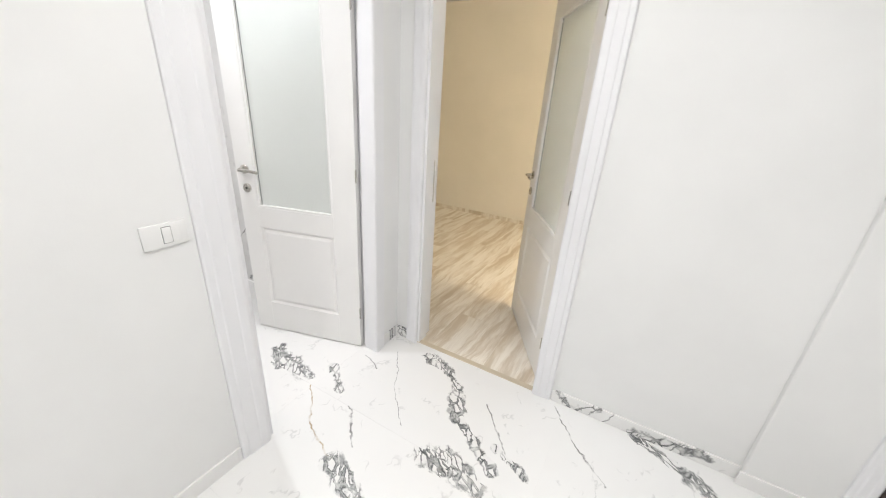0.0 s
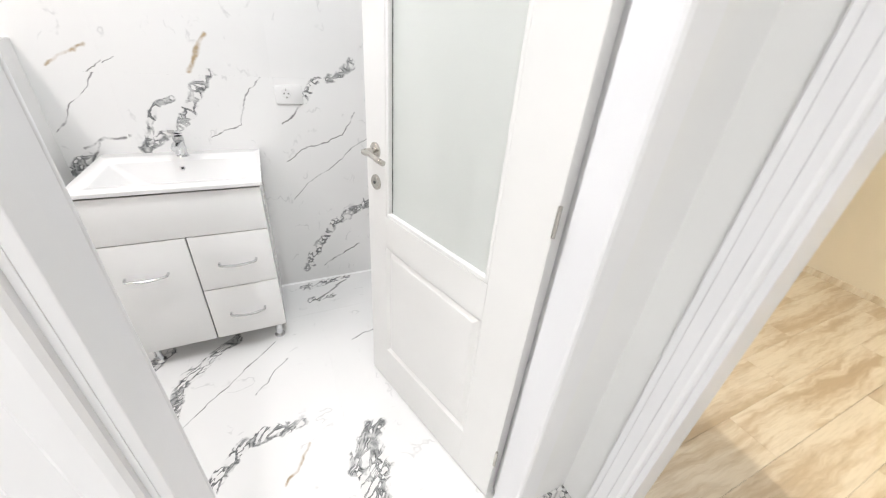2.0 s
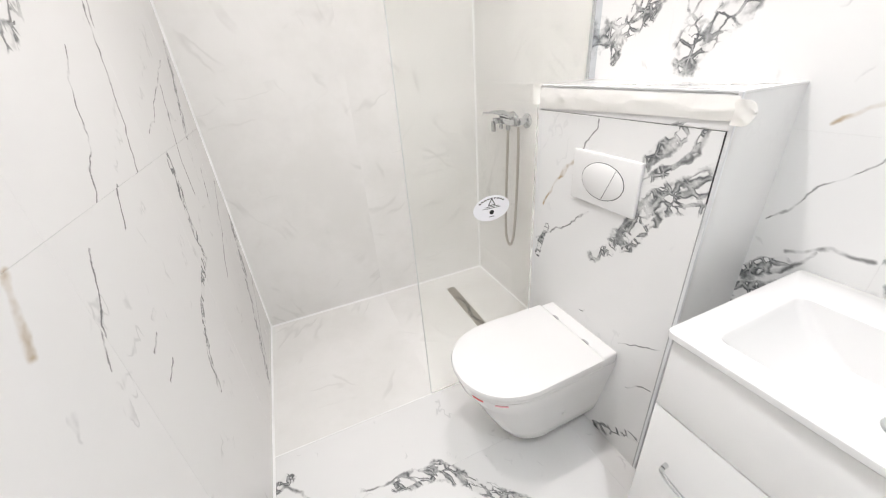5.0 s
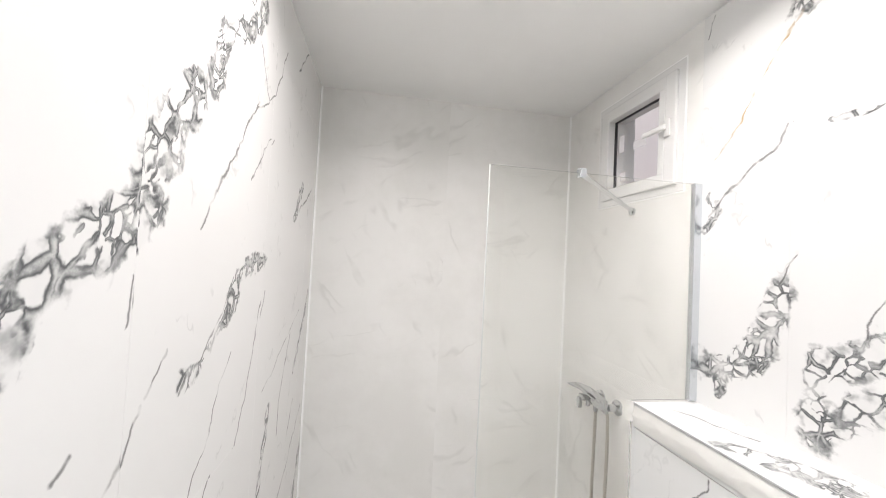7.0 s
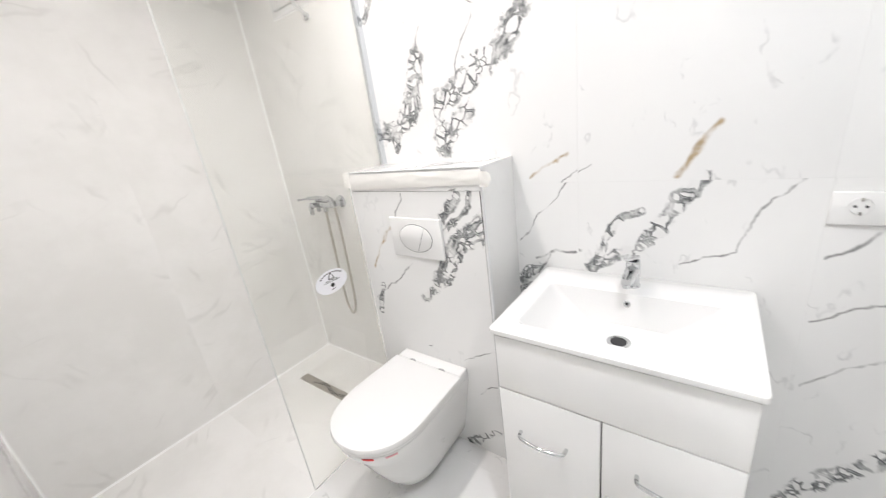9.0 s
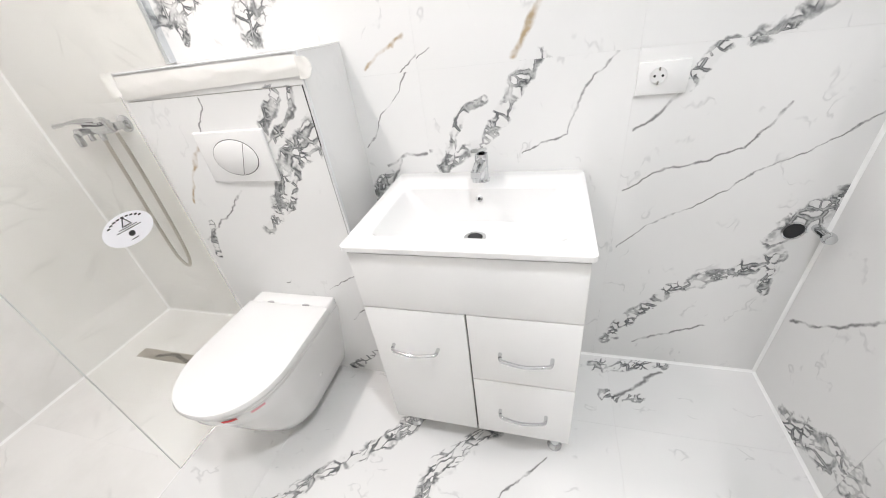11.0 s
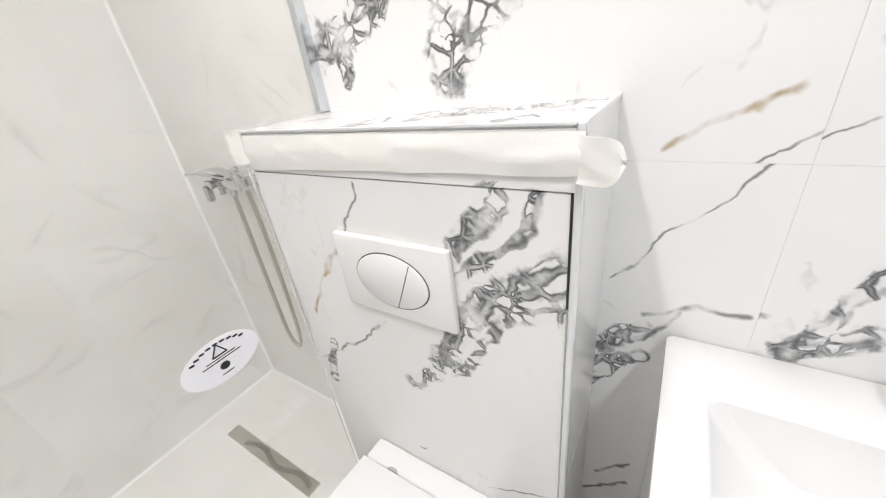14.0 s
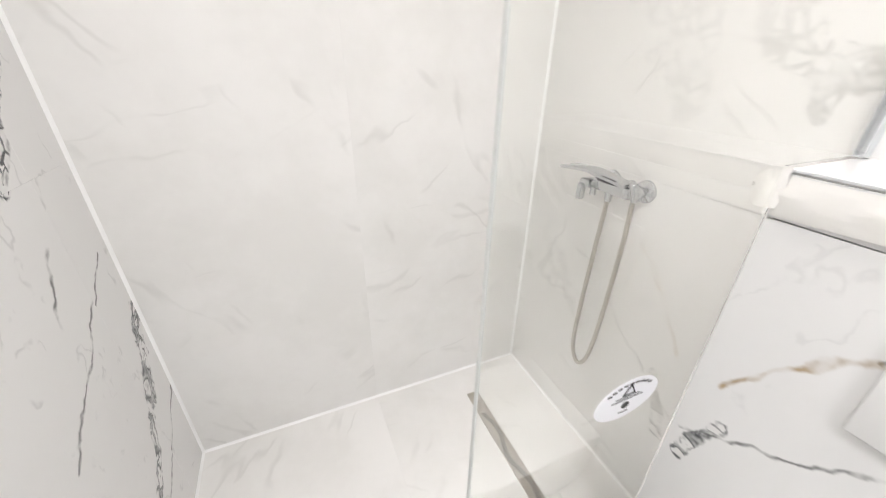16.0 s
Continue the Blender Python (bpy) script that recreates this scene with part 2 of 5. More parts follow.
def plank_wood(name):
    """Greige oak laminate with long streaks; each plank has its own tone."""
    mat = material(name, (0.45, 0.36, 0.26), 0.32)
    g = Graph(mat)
    com = g.tree.nodes.new("ShaderNodeCombineXYZ")
    g.put(com.inputs[2], g.math("MULTIPLY", g.chance(), 30.0))
    at = g.vec("ADD", g.position(), com.outputs[0])
    warp = g.scale(g.vec("SUBTRACT", g.noise(at, 2.5, 3, 0.6, True), (0.5, 0.5, 0.5)), 0.12)
    long = g.vec("MULTIPLY", g.vec("ADD", at, warp), (7.0, 0.65, 1.0))
    streak = g.noise(long, 1.6, 5, 0.65)
    fine = g.noise(g.vec("MULTIPLY", at, (60.0, 3.0, 1.0)), 2.0, 4, 0.6)
    colour = g.mix(g.ramp(streak, 0.36, 0.58), (0.57, 0.47, 0.35), (0.85, 0.80, 0.72))
    colour = g.mix(g.ramp(fine, 0.45, 0.7, 0.0, 0.25), colour, (0.40, 0.33, 0.25))
    colour = g.mix(g.math("MULTIPLY", g.chance(), 0.25), colour, (0.82, 0.77, 0.68))
    g.put(g.bsdf.inputs["Base Color"], colour)
    g.bump(fine, 0.12, 0.0006)
    return mat


W_BOLD = [
    (0.05, (2.64, 2.45), (2.77, 2.61)), (0.022, (2.38, 1.97), (2.41, 1.92), (2.36, 1.86)), (0.026, (3.06, 2.32), (3.0, 2.26), (2.96, 2.2)), (0.018, (2.96, 2.2), (2.91, 2.14), (2.85, 2.1), (2.72, 2.12)),
    (0.065, (2.61, 1.66), (2.54, 1.46), (2.38, 1.41)), (0.03, (2.4, 1.44), (2.44, 1.33)),
    (0.06, (3.12, 1.83), (2.98, 1.64), (2.69, 1.5), (2.7, 1.32), (2.81, 1.45)), (0.07, (3.14, 1.96), (3.08, 1.9)),
    (0.032, (3.58, 1.16), (3.50, 1.07), (3.46, 1.0), (3.41, 0.93), (3.33, 0.9)), (0.036, (3.33, 0.9), (3.27, 0.86)), (0.030, (3.0, 0.77), (3.07, 0.84)),
    (0.025, (4.03, 1.15), (3.96, 1.06)), (0.04, (4.18, 1.23), (4.1, 1.17)), (0.06, (4.41, 0.75), (4.3, 0.6)),
    (0.035, (4.32, 0.54), (4.06, 0.39), (3.86, 0.1))]
W_THIN = [
    (0.006, (2.38, 2.61), (2.35, 2.53)), (0.010, (2.62, 2.14), (2.57, 2.07), (2.48, 2.0), (2.37, 1.9)), (0.012, (3.2, 2.42), (3.06, 2.32)),
    (0.006, (2.83, 1.83), (2.88, 1.78), (2.85, 1.72), (2.79, 1.62), (2.77, 1.56)), (0.006, (2.6, 1.69), (2.64, 1.76)), (0.012, (3.07, 0.87), (3.16, 0.91), (3.22, 0.91)), (0.006, (3.78, 1.16), (3.7, 1.06), (3.66, 0.96), (3.54, 0.89)),
    (0.01, (3.95, 1.04), (3.85, 0.96)), (0.007, (4.2, 1.02), (4.13, 0.9), (3.93, 0.83), (3.85, 0.77)),
    (0.005, (4.42, 0.98), (4.27, 0.87), (3.99, 0.69), (3.85, 0.57)), (0.01, (4.19, 0.21), (4.05, 0.16), (3.97, 0.1)),
    (0.005, (2.99, 0.93), (3.1, 1.06), (3.2, 1.17), (3.27, 1.22))]
W_LOW = [
    (0.025, (4.31, 0.51), (4.32, 0.41)), (0.022, (3.42, 1.06), (3.36, 1.02), (3.31, 0.96), (3.26, 0.86)), (0.022, (2.99, 0.72), (3.08, 0.77)), (0.016, (2.97, 0.66), (3.04, 0.75)), (0.018, (3.41, 0.93), (3.45, 0.95))]
W_LOW_THIN = [
    (0.010, (2.99, 0.24), (3.09, 0.35)), (0.010, (3.01, 0.34), (3.08, 0.42)), (0.008, (3.06, 0.80), (3.13, 0.89)), (0.008, (3.25, 0.86), (3.3, 0.95))]
W_GOLD = [
    (0.006, (2.64, 2.44), (2.45, 2.17), (2.38, 2.09)), (0.012, (3.6, 1.31), (3.57, 1.27), (3.52, 1.18)), (0.008, (3.07, 1.18), (3.13, 1.22), (3.2, 1.26))]
BOX_BOLD = [
    (0.02, (2.41, 0.75), (2.37, 0.61)), (0.026, (2.88, 1.185), (2.85, 1.15), (2.8, 1.08)), (0.017, (2.93, 1.185), (2.92, 1.14), (2.89, 1.11), (2.86, 1.08)),
    (0.022, (2.86, 1.08), (2.83, 1.06), (2.8, 1.02)), (0.045, (2.97, 1.08), (2.94, 1.06), (2.89, 1.01), (2.85, 0.97)), (0.040, (2.98, 1.0), (2.91, 0.99), (2.85, 0.97), (2.79, 0.88), (2.73, 0.8)),
    (0.018, (2.88, 0.95), (2.83, 0.85), (2.77, 0.8)), (0.035, (2.72, 0.78), (2.65, 0.73)), (0.03, (2.94, 0.13), (2.81, 0.01))]
BOX_THIN = [
    (0.006, (2.62, 1.17), (2.54, 1.04)), (0.008, (2.62, 0.9), (2.53, 0.79), (2.36, 0.69)), (0.012, (2.94, 1.18), (2.93, 1.14), (2.89, 1.11)),
    (0.007, (2.638, 0.500), (2.662, 0.510)), (0.005, (2.83, 0.46), (2.96, 0.56)), (0.006, (2.89, 0.31), (2.97, 0.38))]
BOX_GOLD = [
    (0.008, (2.54, 1.04), (2.46, 0.96), (2.38, 0.84))]
L_BOLD = [
    (0.05, (2.33, 2.4), (2.56, 2.16), (2.6, 2.05)), (0.06, (2.67, 2.0), (2.77, 1.84), (2.82, 1.75), (2.93, 1.68), (3.01, 1.6)),
    (0.03, (1.72, 2.0), (1.84, 1.86)), (0.045, (1.43, 0.73), (1.57, 0.46)),
    (0.03, (1.62, 0.44), (1.79, 0.2), (1.96, 0.05)), (0.028, (2.05, 1.15), (2.1, 0.96), (2.1, 0.82)), (0.018, (2.1, 0.82), (2.32, 0.77), (2.45, 0.66), (2.5, 0.55)),
    (0.026, (1.46, 1.49), (1.69, 1.17)), (0.035, (2.47, 1.54), (2.39, 1.64), (2.2, 1.68)), (0.028, (2.48, 1.53), (2.59, 1.45), (2.65, 1.44))]
L_THIN = [
    (0.006, (2.38, 2.35), (2.25, 2.17)), (0.008, (2.33, 2.13), (2.52, 1.88), (2.63, 1.75)), (0.007, (2.08, 2.42), (2.18, 2.22), (2.35, 2.1)),
    (0.006, (2.18, 2.08), (2.36, 1.91)), (0.010, (1.76, 2.6), (1.91, 2.44)), (0.012, (1.54, 2.02), (1.77, 1.89)), (0.007, (2.81, 1.65), (2.82, 1.58)),
    (0.008, (2.92, 1.42), (2.89, 1.44)), (0.008, (2.77, 1.44), (2.8, 1.38), (2.88, 1.31)), (0.009, (2.88, 1.32), (2.91, 1.31), (2.95, 1.28), (2.98, 1.24)),
    (0.006, (2.7, 1.52), (2.76, 1.45)), (0.006, (2.42, 1.64), (2.49, 1.55), (2.58, 1.47))]
L_CRACKS = [
    (0.009, (2.18, 1.58), (2.29, 1.3), (2.36, 1.18)), (0.006, (2.42, 1.44), (2.53, 1.26), (2.62, 1.18)), (0.008, (2.5, 1.17), (2.56, 1.1)),
    (0.010, (2.66, 0.89), (2.71, 0.87)), (0.006, (2.65, 0.8), (2.71, 0.79)), (0.006, (2.71, 1.11), (2.8, 1.02), (2.84, 0.94)),
    (0.009, (1.79, 1.36), (1.91, 1.12), (1.91, 0.98)), (0.010, (1.31, 0.68), (1.38, 0.42), (1.7, 0.2), (1.86, 0.07)), (0.006, (1.64, 1.44), (1.96, 1.31), (2.12, 1.24)),
    (0.010, (1.49, 0.94), (1.91, 0.63)), (0.012, (1.66, 1.04), (1.75, 0.89))]
L_GOLD = [
    (0.0035, (3.13, 1.93), (3.06, 1.98), (2.92, 2.05), (2.71, 2.22)), (0.012, (2.92, 1.16), (2.95, 1.08))]
FLOOR_BOLD = [
    (0.04, (1.03, 2.66), (0.88, 2.67), (0.68, 2.87), (0.49, 3.11), (0.38, 3.2)), (0.05, (0.39, 3.46), (0.58, 3.28), (0.78, 3.25)),
    (0.035, (1.54, 2.54), (1.42, 2.45)), (0.035, (0.07, 3.84), (0.05, 3.94), (0.02, 4.1)), (0.028, (0.2, 3.85), (0.19, 3.98)), (0.04, (1.11, 3.42), (1.0, 3.53), (0.98, 3.71)),
    (0.06, (1.24, 3.89), (1.09, 4.0)), (0.07, (1.18, 3.95), (1.42, 3.93)), (0.03, (1.5, 4.05), (1.66, 3.93)), (0.06, (1.93, 3.62), (2.1, 3.57)),
    (0.05, (1.9, 4.44), (2.1, 4.39), (2.28, 4.12)), (0.035, (2.28, 4.12), (2.54, 3.95)), (0.08, (2.26, 3.87), (2.49, 3.86)),
    (0.03, (2.5, 4.07), (2.67, 4.02)), (0.05, (3.08, 4.51), (3.35, 4.37))]
FLOOR_THIN = [
    (0.012, (1.43, 2.46), (1.29, 2.61)), (0.008, (1.44, 2.64), (1.33, 2.81), (1.08, 3.03)), (0.014, (0.19, 3.89), (0.06, 4.09)),
    (0.007, (0.9, 3.25), (0.7, 3.42), (0.48, 3.64)), (0.01, (1.17, 2.63), (0.99, 2.63)), (0.006, (0.76, 3.56), (0.6, 3.69)),
    (0.01, (0.6, 4.01), (0.55, 4.13)), (0.008, (1.77, 3.89), (1.96, 3.72)), (0.01, (2.37, 4.28), (2.55, 4.07)),
    (0.008, (2.68, 4.46), (2.84, 4.26), (2.99, 4.14)), (0.004, (1.71, 4.37), (2.06, 3.92)), (0.006, (1.58, 4.23), (1.71, 4.17))]
FLOOR_GOLD = [
    (0.007, (1.08, 3.73), (1.2, 3.65)), (0.006, (1.5, 3.87), (1.75, 3.69), (1.89, 3.63))]
END_BOLD = [
    (0.08, (0.25, 0.04), (0.45, 0.15)), (0.04, (0.28, 0.65), (0.35, 0.76))]
END_THIN = [
    (0.01, (0.03, 0.3), (0.27, 0.52), (0.41, 0.68))]

M_WALL_W = marble_tiles("marble_vanity_wall", (1, 2), W_BOLD + W_LOW, W_THIN + W_LOW_THIN, W_GOLD, seed=1.0, stretch=1.6)
M_WALL_L = marble_tiles("marble_door_wall", (1, 2), L_BOLD, L_THIN + L_CRACKS, L_GOLD, seed=2.0, lean=62, stretch=2.1)
M_WALL_END = marble_tiles("marble_end_wall", (0, 2), END_BOLD, END_THIN, seed=3.0)
M_BOX = marble("marble_cistern_front", (1, 2), BOX_BOLD, BOX_THIN, BOX_GOLD, seed=4.0, stretch=1.5, hair=0.14)
M_BOX_TOP = marble("marble_cistern_top", (1, 0), [(0.045, (2.62, 0.2), (2.80, 0.07)), (0.035, (2.70, 0.17), (2.84, 0.11), (2.97, 0.05)), (0.025, (2.88, 0.2), (2.96, 0.14))], [(0.008, (2.4, 0.15), (2.6, 0.06))], seed=5.0)
M_FLOOR = marble_tiles("marble_bath_floor", (0, 1), FLOOR_BOLD, FLOOR_THIN, FLOOR_GOLD, rough=0.07, seed=6.0, lean=45, stretch=2.6)
M_HALL_FLOOR = marble_tiles("marble_hall_floor", (0, 1), FLOOR_BOLD, FLOOR_THIN, FLOOR_GOLD, rough=0.07, seed=7.0, lean=45, stretch=2.6)
M_SKIRT = marble("marble_skirting", (0, 1), [(0.05, (3.2, 4.4), (3.45, 4.35)), (0.03, (2.85, 4.42), (2.95, 4.38)), (0.04, (1.58, 4.46), (1.66, 4.47))], seed=8.0)
M_SKIRT_END = marble("marble_skirting_end", (0, 2), [(0.035, (2.80, 0.0), (2.88, 0.07)), (0.05, (3.06, 0.015), (3.34, 0.05)), (0.03, (2.69, 0.07), (2.73, 0.0)), (0.05, (1.60, 0.05), (1.69, 0.03))], [(0.006, (2.93, 0.0), (2.97, 0.07))], seed=8.5)
M_PLAIN_TILE = marble("marble_plain_side", (0, 2), seed=9.0)
M_CLEAR_TILE = marble("marble_clear_side", (0, 2), seed=9.0, rough=0.06, hair=0.04)
M_GREY_BACK = grey_marble("grey_marble_back", (0, 2), 1.0)
M_GREY_SIDE = grey_marble("grey_marble_side", (1, 2), 2.0)
M_GREY_FLOOR = grey_marble("grey_marble_floor", (0, 1), 3.0)
M_GROUT = paint("white_grout", (0.80, 0.79, 0.77), 0.8, 300.0)
M_WALL_PAINT = paint("white_wall_paint", (0.81, 0.81, 0.802))
M_CEILING = paint("ceiling_paint", (0.88, 0.875, 0.86), 0.75)
M_CREAM = paint("cream_wall_paint", (0.82, 0.78, 0.70))
M_DOOR = lacquer("white_door_lacquer", (0.82, 0.815, 0.80), 0.30)
M_CASING = lacquer("white_casing_film", (0.80, 0.80, 0.815), 0.38)
M_FROST = material("frosted_glass", (0.90, 0.925, 0.895), 0.5, Transmission_Weight=0.42, IOR=1.45)
M_GLASS = material("clear_glass", (0.975, 0.98, 0.96), 0.0, Transmission_Weight=1.0, IOR=1.45)
M_CABINET = lacquer("white_gloss_cabinet", (0.85, 0.845, 0.835), 0.10)
M_CERAMIC = glaze("white_glazed_ceramic", (0.81, 0.806, 0.797), 0.05)
M_PLASTIC = glaze("white_plastic", (0.80, 0.796, 0.786), 0.24)
M_CHROME = material("chrome", (0.66, 0.67, 0.68), 0.08, 1.0)
M_TAP_CHROME = material("bright_chrome", (0.62, 0.63, 0.64), 0.08, 1.0)
M_STEEL = material("brushed_steel", (0.55, 0.52, 0.47), 0.32, 1.0)
M_STRIP = material("champagne_strip", (0.62, 0.54, 0.42), 0.45, 0.2)
M_NICKEL = material("satin_nickel", (0.55, 0.53, 0.49), 0.26, 1.0)
M_BRASS = material("brass_plate", (0.24, 0.18, 0.055), 0.30, 1.0)
M_DARK = material("dark_gap", (0.02, 0.02, 0.022), 0.5)
# dark grey as shade in button and rocker gaps; also door gasket and subfloor
M_SHADOW_GAP = material("gap_shade_and_gasket", (0.10, 0.10, 0.10), 0.6)
M_GLASS_EDGE = material("ground_glass_edge", (0.68, 0.70, 0.68), 0.4)
# pale grey for the cistern box joint and for drawn shade in the hinge recesses
M_GAP_GREY = material("pale_grey_gap", (0.40, 0.40, 0.40), 0.6)
M_ALU = material("silver_aluminium", (0.72, 0.75, 0.78), 0.25, 1.0)
M_TRIM = material("pale_metal_trim", (0.78, 0.79, 0.80), 0.35, 0.45)
M_LAMP = material("lamp_diffuser", (0.9, 0.9, 0.9), 0.4)
M_LAMP.node_tree.nodes["Principled BSDF"].inputs["Emission Color"].default_value = (1, 0.97, 0.92, 1)
M_LAMP.node_tree.nodes["Principled BSDF"].inputs["Emission Strength"].default_value = 14
M_GLOBE = material("warm_globe", (0.9, 0.85, 0.7), 0.4)
M_GLOBE.node_tree.nodes["Principled BSDF"].inputs["Emission Color"].default_value = (1, 0.75, 0.42, 1)
M_GLOBE.node_tree.nodes["Principled BSDF"].inputs["Emission Strength"].default_value = 6
M_PAPER = paint("white_paper_tape", (0.84, 0.825, 0.79), 0.7, 90.0, 0.002)
M_STICKER = material("white_vinyl", (0.90, 0.90, 0.93), 0.35)
M_INK = material("black_ink", (0.02, 0.02, 0.02), 0.6)
M_RED = material("red_tag", (0.65, 0.03, 0.03), 0.4)
M_PINK = material("pink_tag", (0.75, 0.38, 0.42), 0.4)
M_SILICONE = material("white_silicone", (0.93, 0.93, 0.92), 0.3)
M_PLANK = plank_wood("oak_laminate")
M_SHAFT = paint("mauve_render", (0.58, 0.515, 0.525), 0.9, 60.0, 0.003)
M_FILM = material("clear_film_tag", (0.9, 0.88, 0.9), 0.3)

# ---- builders ----
ORIGIN = {}


def thing(name, at, label, category, group="", kind="", turn=0.0):
    ob = tagged(new(name), label, category, group, kind)
    ob.location, ob.rotation_euler = at, (0, 0, turn)
    ORIGIN[ob] = Vector(at) if not turn else Vector((0, 0, 0))
    return ob


def part(name, bm, mat, parent=None, label="", smooth=False):
    """One mesh object from bm. Under an unturned thing bm is in world places; under a turned one in the thing's own."""
    if parent is not None:
        bmesh.ops.translate(bm, vec=-ORIGIN[parent], verts=bm.verts)
    me = bpy.data.meshes.new(name)
    bm.normal_update()
    bm.to_mesh(me)
    bm.free()
    me.materials.append(mat)
    if smooth:
        me.polygons.foreach_set("use_smooth", [True] * len(me.polygons))
        me.set_sharp_from_angle(angle=radians(38))
    ob = new(name, me)
    if parent is not None:
        ob.parent = parent
        ORIGIN[ob] = ORIGIN[parent]
    else:
        ORIGIN[ob] = Vector((0, 0, 0))
    if label:
        ob["label"] = label
    return ob


def setting(name, bm, mat, label="", category=""):
    return tagged(part(name, bm, mat), label, category, "", "structure")


def block(x0, x1, y0, y1, z0, z1, bevel=0.0, bm=None, segments=2):
    """A box, its edges rounded by bevel."""
    own = bmesh.new()
    bmesh.ops.create_cube(own, size=1.0)
    for v in own.verts:
        v.co = Vector(((x0 + x1) / 2 + v.co.x * (x1 - x0), (y0 + y1) / 2 + v.co.y * (y1 - y0), (z0 + z1) / 2 + v.co.z * (z1 - z0)))
    if bevel:
        bmesh.ops.bevel(own, geom=own.edges[:], offset=bevel, segments=segments, profile=0.5, affect="EDGES")
    if bm is None:
        return own
    return merge(bm, own)


def merge(bm, own):
    me = bpy.data.meshes.new("tmp")
    own.to_mesh(me)
    own.free()
    bm.from_mesh(me)
    bpy.data.meshes.remove(me)
    return bm


def rings(loops, bm=None, cap=(True, True), closed=True):
    """Skin through loops of equally many points."""
    bm = bm or bmesh.new()
    made = [[bm.verts.new(p) for p in loop] for loop in loops]
    n = len(made[0])
    for a, b in zip(made, made[1:]):
        for i in range(n if closed else n - 1):
            j = (i + 1) % n
            bm.faces.new((a[i], a[j], b[j], b[i]))
    if cap[0]:
        bm.faces.new(list(reversed(made[0])))
    if cap[1]:
        bm.faces.new(made[-1])
    return bm


def finish(bm):
    bmesh.ops.recalc_face_normals(bm, faces=bm.faces[:])
    return bm


def rod(p0, p1, r0, r1=None, seg=20, bm=None):
    """A round bar from p0 to p1."""
    p0, p1 = Vector(p0), Vector(p1)
    turn = (p1 - p0).to_track_quat("Z", "Y")
    ring = [Vector((math.cos(2 * math.pi * i / seg), math.sin(2 * math.pi * i / seg), 0)) for i in range(seg)]
    r1 = r0 if r1 is None else r1
    own = rings([[p0 + turn @ (v * r0) for v in ring], [p1 + turn @ (v * r1) for v in ring]])
    return finish(own) if bm is None else merge(bm, finish(own))


def lathe(profile, base, axis=(0, 0, 1), seg=28, bm=None):
    """A turned body: profile rows are (radius, height along the axis from base)."""
    turn = Vector(axis).to_track_quat("Z", "Y")
    loops = [[Vector(base) + turn @ Vector((max(r, 1e-4) * math.cos(2 * math.pi * i / seg), max(r, 1e-4) * math.sin(2 * math.pi * i / seg), h)) for i in range(seg)] for r, h in profile]
    own = finish(rings(loops))
    return own if bm is None else merge(bm, own)


def hose(points, radius, seg=10, steps=8):
    """A tube along a smooth line through points."""
    pts = [Vector(p) for p in points]
    line = []
    for i in range(len(pts) - 1):
        a, b, c, d = pts[max(i - 1, 0)], pts[i], pts[i + 1], pts[min(i + 2, len(pts) - 1)]
        for k in range(steps):
            u = k / steps
            line.append(0.5 * (2 * b + (c - a) * u + (2 * a - 5 * b + 4 * c - d) * u * u + (3 * b - a - 3 * c + d) * u ** 3))
    line.append(pts[-1])
    loops = []
    up = Vector((1, 0, 0))
    for i, p in enumerate(line):
        t = (line[min(i + 1, len(line) - 1)] - line[max(i - 1, 0)]).normalized()
        side = t.cross(up).normalized() if abs(t.dot(up)) < 0.97 else t.cross(Vector((0, 1, 0))).normalized()
        other = side.cross(t)
        loops.append([p + radius * (math.cos(2 * math.pi * j / seg) * side + math.sin(2 * math.pi * j / seg) * other) for j in range(seg)])
    return finish(rings(loops))


def round_rect(cx, cy, hx, hy, r, z, n=6):
    """A rounded rectangle as a loop of points at height z."""
    pts = []
    for sx, sy, start in ((1, 1, 0), (-1, 1, 90), (-1, -1, 180), (1, -1, 270)):
        for i in range(n + 1):
            a = radians(start + 90 * i / n)
            pts.append((cx + sx * (hx - r) + r * math.cos(a), cy + sy * (hy - r) + r * math.sin(a), z))
    return pts


def cut(rect, hole):
    """What is left of rect (u0, u1, v0, v1) outside hole."""
    u0, u1, v0, v1 = rect
    a0, a1, b0, b1 = max(u0, hole[0]), min(u1, hole[1]), max(v0, hole[2]), min(v1, hole[3])
    if a0 >= a1 or b0 >= b1:
        return [rect]
    left = [(u0, a0, v0, v1), (a1, u1, v0, v1), (a0, a1, v0, b0), (a0, a1, b1, v1)]
    return [r for r in left if r[1] - r[0] > 0.004 and r[3] - r[2] > 0.004]


def on_plane(axis, face, depth, rect, bm=None):
    """A slab on a plane: axis 'x', 'y' or 'z', its face at `face`, its back `depth` away (signed)."""
    u0, u1, v0, v1 = rect
    lo, hi = min(face, face + depth), max(face, face + depth)
    if axis == "x":
        return block(lo, hi, u0, u1, v0, v1, bm=bm)
    if axis == "y":
        return block(u0, u1, lo, hi, v0, v1, bm=bm)
    return block(u0, u1, v0, v1, lo, hi, bm=bm)


